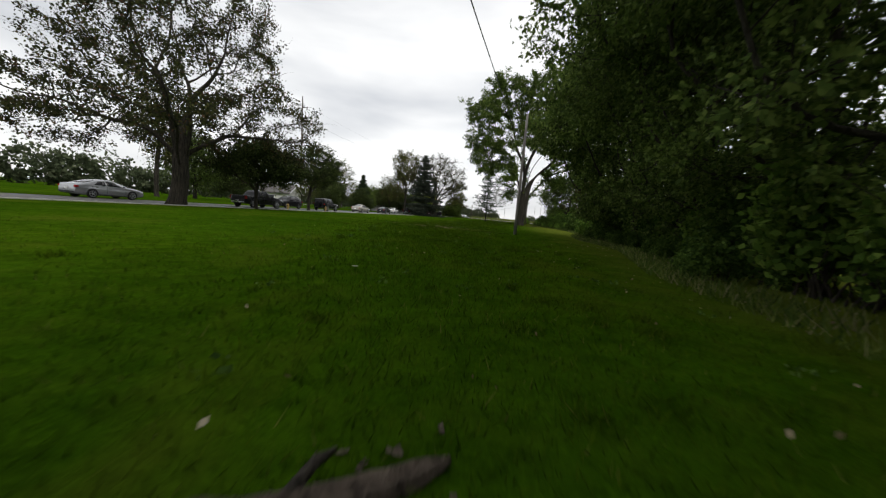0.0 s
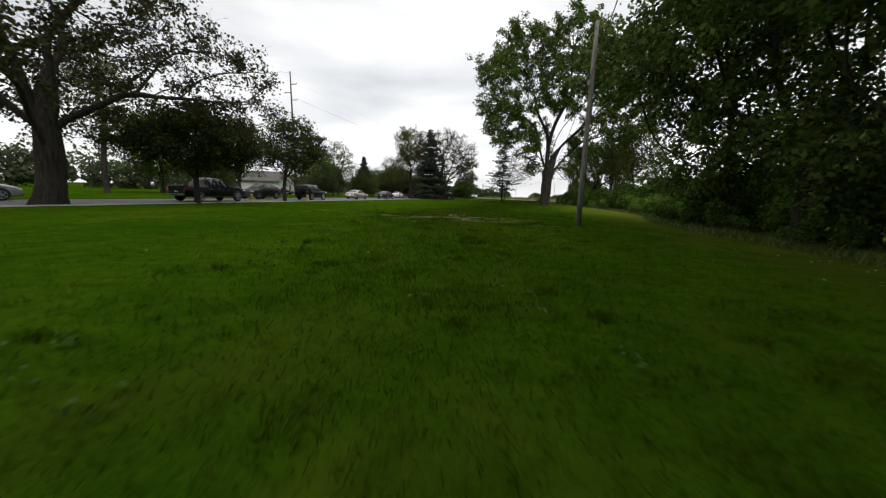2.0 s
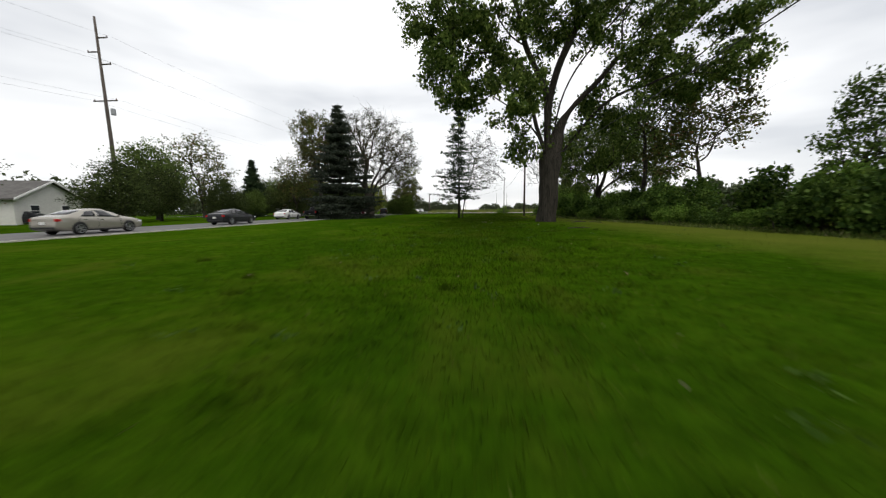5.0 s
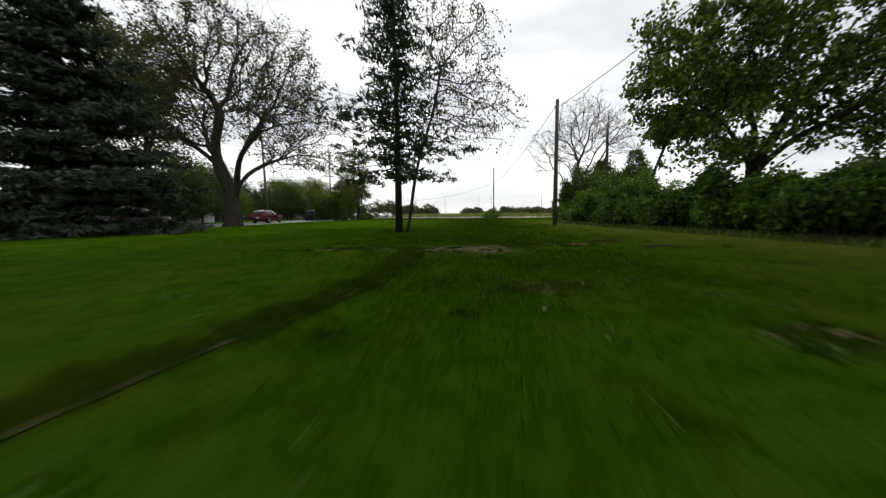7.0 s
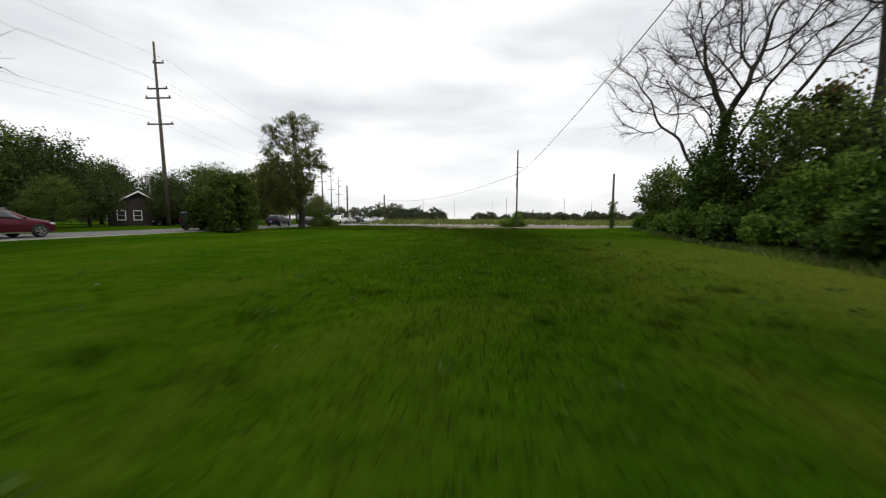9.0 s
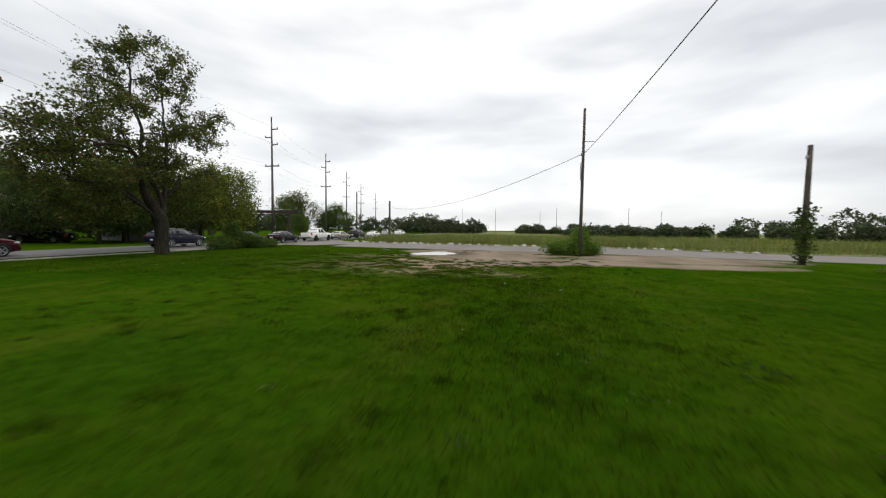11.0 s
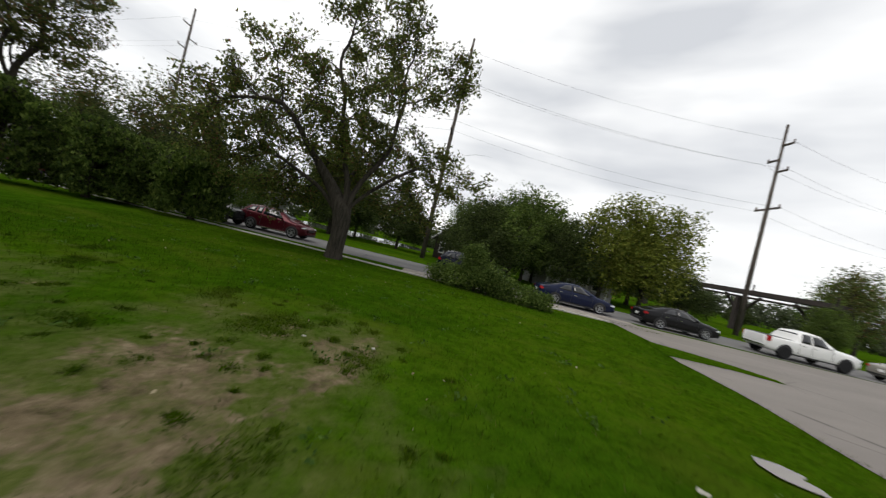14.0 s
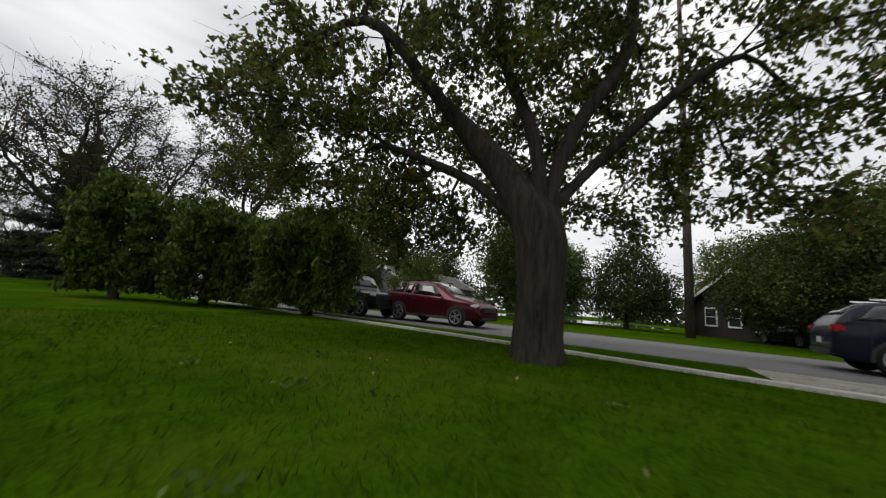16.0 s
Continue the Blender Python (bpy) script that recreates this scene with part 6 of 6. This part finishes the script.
for q in range(420):
    c = np.array([gr.uniform(2, 16), gr.uniform(134, 149)])
    low_spots.append(c + gr.normal(size=(int(gr.uniform(40, 140)), 2)) * gr.uniform(0.06, 0.2))
RUT = [(0.3, 75.2), (0.7, 76.9), (0.9, 77.8), (1.15, 78.8), (1.6, 80.3), (2.2, 81.6), (2.7, 83.2), (3.1, 86.0)]
for q in range(190):
    y = gr.uniform(75.2, 86)
    c = np.array([float(np.interp(y, [p[1] for p in RUT], [p[0] for p in RUT])) - 0.16 + gr.normal() * 0.13, y])
    tuft_spots.append(c + gr.normal(size=(int(gr.uniform(60, 150)), 2)) * gr.uniform(0.05, 0.1))
tufts = np.concatenate(tuft_spots)
low = np.concatenate(low_spots)
low = low[np.hypot((low[:, 0] - 8.3) / 2.1, (low[:, 1] - 156.8) / 2.4) > 1]
tagged(blades("earth_tufts", low[~inside(low, DRIVE_EDGE)], 0.034, 0.0065, GRASS, 143, 0.9), "low trodden grass clumps in lawn and bare earth", "grass", "", "stuff")
tagged(blades("grass_tufts", tufts[~inside(tufts, DRIVE_EDGE)], 0.085, 0.006, GRASS, 142, 0.6), "taller loose tufts in the lawn", "grass", "", "stuff")
rut_x = np.interp(g[:, 1], [p[1] for p in RUT], [p[0] for p in RUT])
keep &= ~((np.abs(g[:, 0] - rut_x) < 0.06) & (g[:, 1] > 75.2) & (g[:, 1] < 86) & (gr.random(len(g)) < 0.6))
keep &= np.hypot((g[:, 0] - 8.3) / 1.9, (g[:, 1] - 156.8) / 2.2) > 1
keep &= np.hypot((g[:, 0] - 3.1) / 0.45, (g[:, 1] - 160.6) / 0.4) > 1
keep &= np.hypot((g[:, 0] - 3.3) / 0.25, (g[:, 1] - 77.42) / 0.19) > 1
tagged(blades("lawn_grass", g[keep], 0.062, 0.0055, GRASS, 141, 0.55), "short green lawn grass", "grass", "", "stuff")

CLOVER = leaf_mat("broad_weed_leaves", (0.025, 0.055, 0.008), (0.05, 0.10, 0.015), (0.09, 0.15, 0.03), None, 0.25)
wp = np.concatenate([lawn_points(420, 3.5), np.column_stack([gr.uniform(-8, 12, 140), gr.uniform(144, 160, 140)])])
wp = wp[np.min([np.hypot((wp[:, 0] - b[0]) / b[2], (wp[:, 1] - b[1]) / b[3]) for b in DIRT_SPOTS], axis=0) > 1.0]
weeds = quads_obj("lawn_weeds", leaf_quads(gr, np.column_stack([wp, np.full(len(wp), 0.05)]), 12, 0.08, 0.05, -0.3, 0.25), CLOVER)
tagged(weeds, "broad-leaved weeds in the lawn", "weeds", "", "stuff")
LITTER = leaf_mat("fallen_leaf_litter", (0.12, 0.09, 0.05), (0.22, 0.175, 0.105), (0.36, 0.32, 0.23), None, 0.1)
lp = np.concatenate([lawn_points(300, 4.0), np.column_stack([gr.uniform(3.5, 9, 160), gr.uniform(3, 24, 160)]), np.column_stack([gr.uniform(-9, 9, 90), gr.uniform(146, 160, 90)])])
fallen = quads_obj("fallen_leaves", leaf_quads(gr, np.column_stack([lp, np.full(len(lp), 0.06)]), 1, 0.01, 0.042, 0.0, 0.2), LITTER)
tagged(fallen, "dry pale fallen leaves on the grass", "leaves", "", "stuff")

SOIL = plain_mat("damp_rut_soil", (0.05, 0.045, 0.02), 0.95, 0, 0.5, 5, 0.1, 0.4)
SAND = plain_mat("dry_sandy_soil", (0.27, 0.22, 0.15), 0.95, 0, 0.4, 7, 0.1, 0.4)
left = [(x - 0.035 - 0.03 * math.sin(3.1 * y), y) for x, y in RUT]
right = [(x + 0.035 + 0.03 * math.sin(4.3 * y + 1), y) for x, y in RUT]
rut = sheet("lawn_rut", ragged(left + right[::-1], 9.0, 0.04, 0.15), 0.012, SOIL, "narrow bare rut winding through the lawn", "rut")
tagged(rut, "narrow bare rut winding through the lawn", "rut", "", "structure")
bm = bmesh.new()
bmesh.ops.create_grid(bm, x_segments=14, y_segments=12, size=0.5)
for v in bm.verts:
    r = min(1.0, math.hypot(v.co.x, v.co.y) / 0.5)
    bump = noise.noise(Vector((v.co.x * 5, v.co.y * 5, 3.0)))
    v.co.z = 0.075 * (1 - r * r) * (0.8 + 0.7 * bump) - 0.03 * r
    v.co.x *= 0.68 + 0.25 * bump
    v.co.y *= 0.54 - 0.2 * bump
heap = empty("soil_heap", pose(3.3, 77.42, 0.0, 0, 0, 12), "low heap of pale sandy soil on the lawn", "soil heap")
part("heap", bm, SAND, heap, smooth=True)

PAPER = plain_mat("weathered_paper", (0.30, 0.29, 0.255), 0.8, 0, 0.25, 12, 0.2)
for x, y, w, a in ((1.9, 154.7, 0.09, 20), (2.0, 153.6, 0.07, 60), (6.6, 71.6, 0.16, 70), (3.6, 75.0, 0.14, 10), (14.6, 140.5, 0.1, 30), (12.9, 141.6, 0.09, 80), (4.0, 158.6, 0.12, 40), (-0.6, 9.7, 0.1, 15)):
    bit = empty("paper_scrap", pose(x, y, 0.06, 0, 0, a), "crumpled pale paper scrap in the grass", "litter", "scraps on the lawn")
    bm = bmesh.new()
    bmesh.ops.create_grid(bm, x_segments=6, y_segments=5, size=w / 2)
    for v in bm.verts:
        v.co.y *= 0.55
        v.co.z += 0.35 * w * noise.noise(v.co * (7 / w) * 0.35 + Vector((x, y, 0)))
    bmesh.ops.solidify(bm, geom=bm.faces[:], thickness=0.004)
    part("sheet", bm, PAPER, bit)

log = empty("fallen_log", pose(0.22, 4.52, -0.02, 0, 0, 33), "rotting barkless log lying in the grass", "log")
ROTTEN = bark_mat("rotten_wood", (0.016, 0.012, 0.010), (0.15, 0.12, 0.095))
lv, lf = [], []
for k in range(49):
    u = k / 48
    cx = -0.35 + 1.9 * u
    r = float(np.interp(u, [0, 0.15, 0.5, 0.8, 0.93, 1], [0.045, 0.056, 0.062, 0.056, 0.044, 0.018]))
    for n in range(28):
        a = 2 * math.pi * n / 28
        d = noise.noise(Vector((cx * 1.6, math.cos(a) * 2.6, math.sin(a) * 2.6))) * 0.55 + noise.noise(Vector((cx * 9, math.cos(a) * 5, math.sin(a) * 5))) * 0.28
        rr = r * (1 + d)
        lv.append((cx, math.cos(a) * rr + 0.035 * math.sin(cx * 4.1), 0.06 + 0.018 * math.sin(cx * 3.0 + 1) + math.sin(a) * rr * 0.9))
for k in range(48):
    for n in range(28):
        p, q = k * 28 + n, k * 28 + (n + 1) % 28
        lf.append((p, q, q + 28, p + 28))
lf += [tuple(reversed(range(28))), tuple(48 * 28 + n for n in range(28))]
mesh_obj("trunk", lv, lf, ROTTEN, log, "", True)
ls = Tubes()
ls.add([(0.9, 0, 0.09), (1.0, 0.07, 0.14), (1.08, 0.10, 0.15)], [0.03, 0.024, 0.012], 6)
ls.done("branch_stub", BARK, log)
cr = random.Random(61)
chip_meshes = []
for k in range(3):
    bm = bmesh.new()
    bmesh.ops.create_grid(bm, x_segments=4, y_segments=2, size=0.5)
    for v in bm.verts:
        v.co = (v.co.x * 0.06 * (1 - 0.5 * v.co.y * k * 0.3), v.co.y * 0.028, 0.008 * noise.noise(v.co * 4 + Vector((k, 0, 0))) + 0.02 * v.co.y ** 2)
    bmesh.ops.solidify(bm, geom=bm.faces[:], thickness=0.004)
    me = bpy.data.meshes.new("bark_chip")
    bm.to_mesh(me)
    bm.free()
    me.materials.append(ROTTEN)
    chip_meshes.append(me)
for k in range(22):
    chip = new("bark_chip", chip_meshes[k % 3])
    chip.parent = log
    chip.matrix_local = pose(cr.uniform(-0.4, 1.7), cr.choice((-1, 1)) * cr.uniform(0.09, 0.24), 0.035, cr.uniform(-15, 15), cr.uniform(-15, 15), cr.uniform(0, 360))
for x, y, L, a in ((7.6, 66.4, 1.4, -8), (9.0, 88.5, 1.3, 10), (9.4, 86.5, 0.9, -15), (11.2, 75.6, 1.6, 30), (12.0, 76.4, 1.2, 80), (11.6, 77.2, 1.8, 150), (12.5, 75.2, 1.4, 110), (15.2, 106.0, 0.8, 10)):
    st = empty("fallen_branch", pose(x, y, 0.03, 0, 0, a), "dry grey fallen branch on the grass", "branch", "fallen branches")
    t = Tubes()
    t.add([(-L / 2, 0, 0), (-L / 6, 0.06, 0.03), (L / 5, -0.03, 0.03), (L / 2, 0.08, 0.02)], [0.03, 0.026, 0.02, 0.008], 6)
    t.done("stick", BARK, st)
    t = Tubes()
    t.add([(0, 0.02, 0.02), (L * 0.15, 0.15, 0.07), (L * 0.28, 0.26, 0.06)], [0.014, 0.01, 0.005], 5)
    t.done("twig", BARK, st)

# ---- street furniture ----
HYDRANT = plain_mat("yellow_hydrant_paint", (0.45, 0.30, 0.09), 0.55, 0, 0.15, 12)
for x, y in ((-20.9, 41.2), (-20.2, 49.2)):
    hy_ = empty("fire_hydrant", pose(x, y, 0), "faded yellow fire hydrant beside the kerb", "hydrant", "hydrants")
    b = part("barrel", lathe_bm([(0.14, 0.0), (0.14, 0.06), (0.10, 0.08), (0.10, 0.5), (0.13, 0.53), (0.13, 0.57), (0.10, 0.64), (0.03, 0.72)], 16), HYDRANT, hy_, "", True)
    b.matrix_local = pose(0, 0, 0, 90)
    for s in (-1, 1):
        c = part("outlet", lathe_bm([(0.05, 0), (0.05, 0.08), (0.06, 0.08), (0.06, 0.12)], 12), HYDRANT, hy_)
        c.matrix_local = pose(0, s * 0.09, 0.42, 0 if s > 0 else 180)
rail = empty("timber_barrier", pose(-23.8, 58.6, 0, 0, 0, 5), "low dark timber barrier by the road", "barrier")
for s in (-0.6, 0.6):
    part("post", box_bm(s, 0, 0.45, 0.1, 0.1, 0.9, 0.01), POLE_WOOD, rail)
part("rail", box_bm(0, -0.06, 0.8, 1.5, 0.05, 0.14, 0.01), POLE_WOOD, rail)
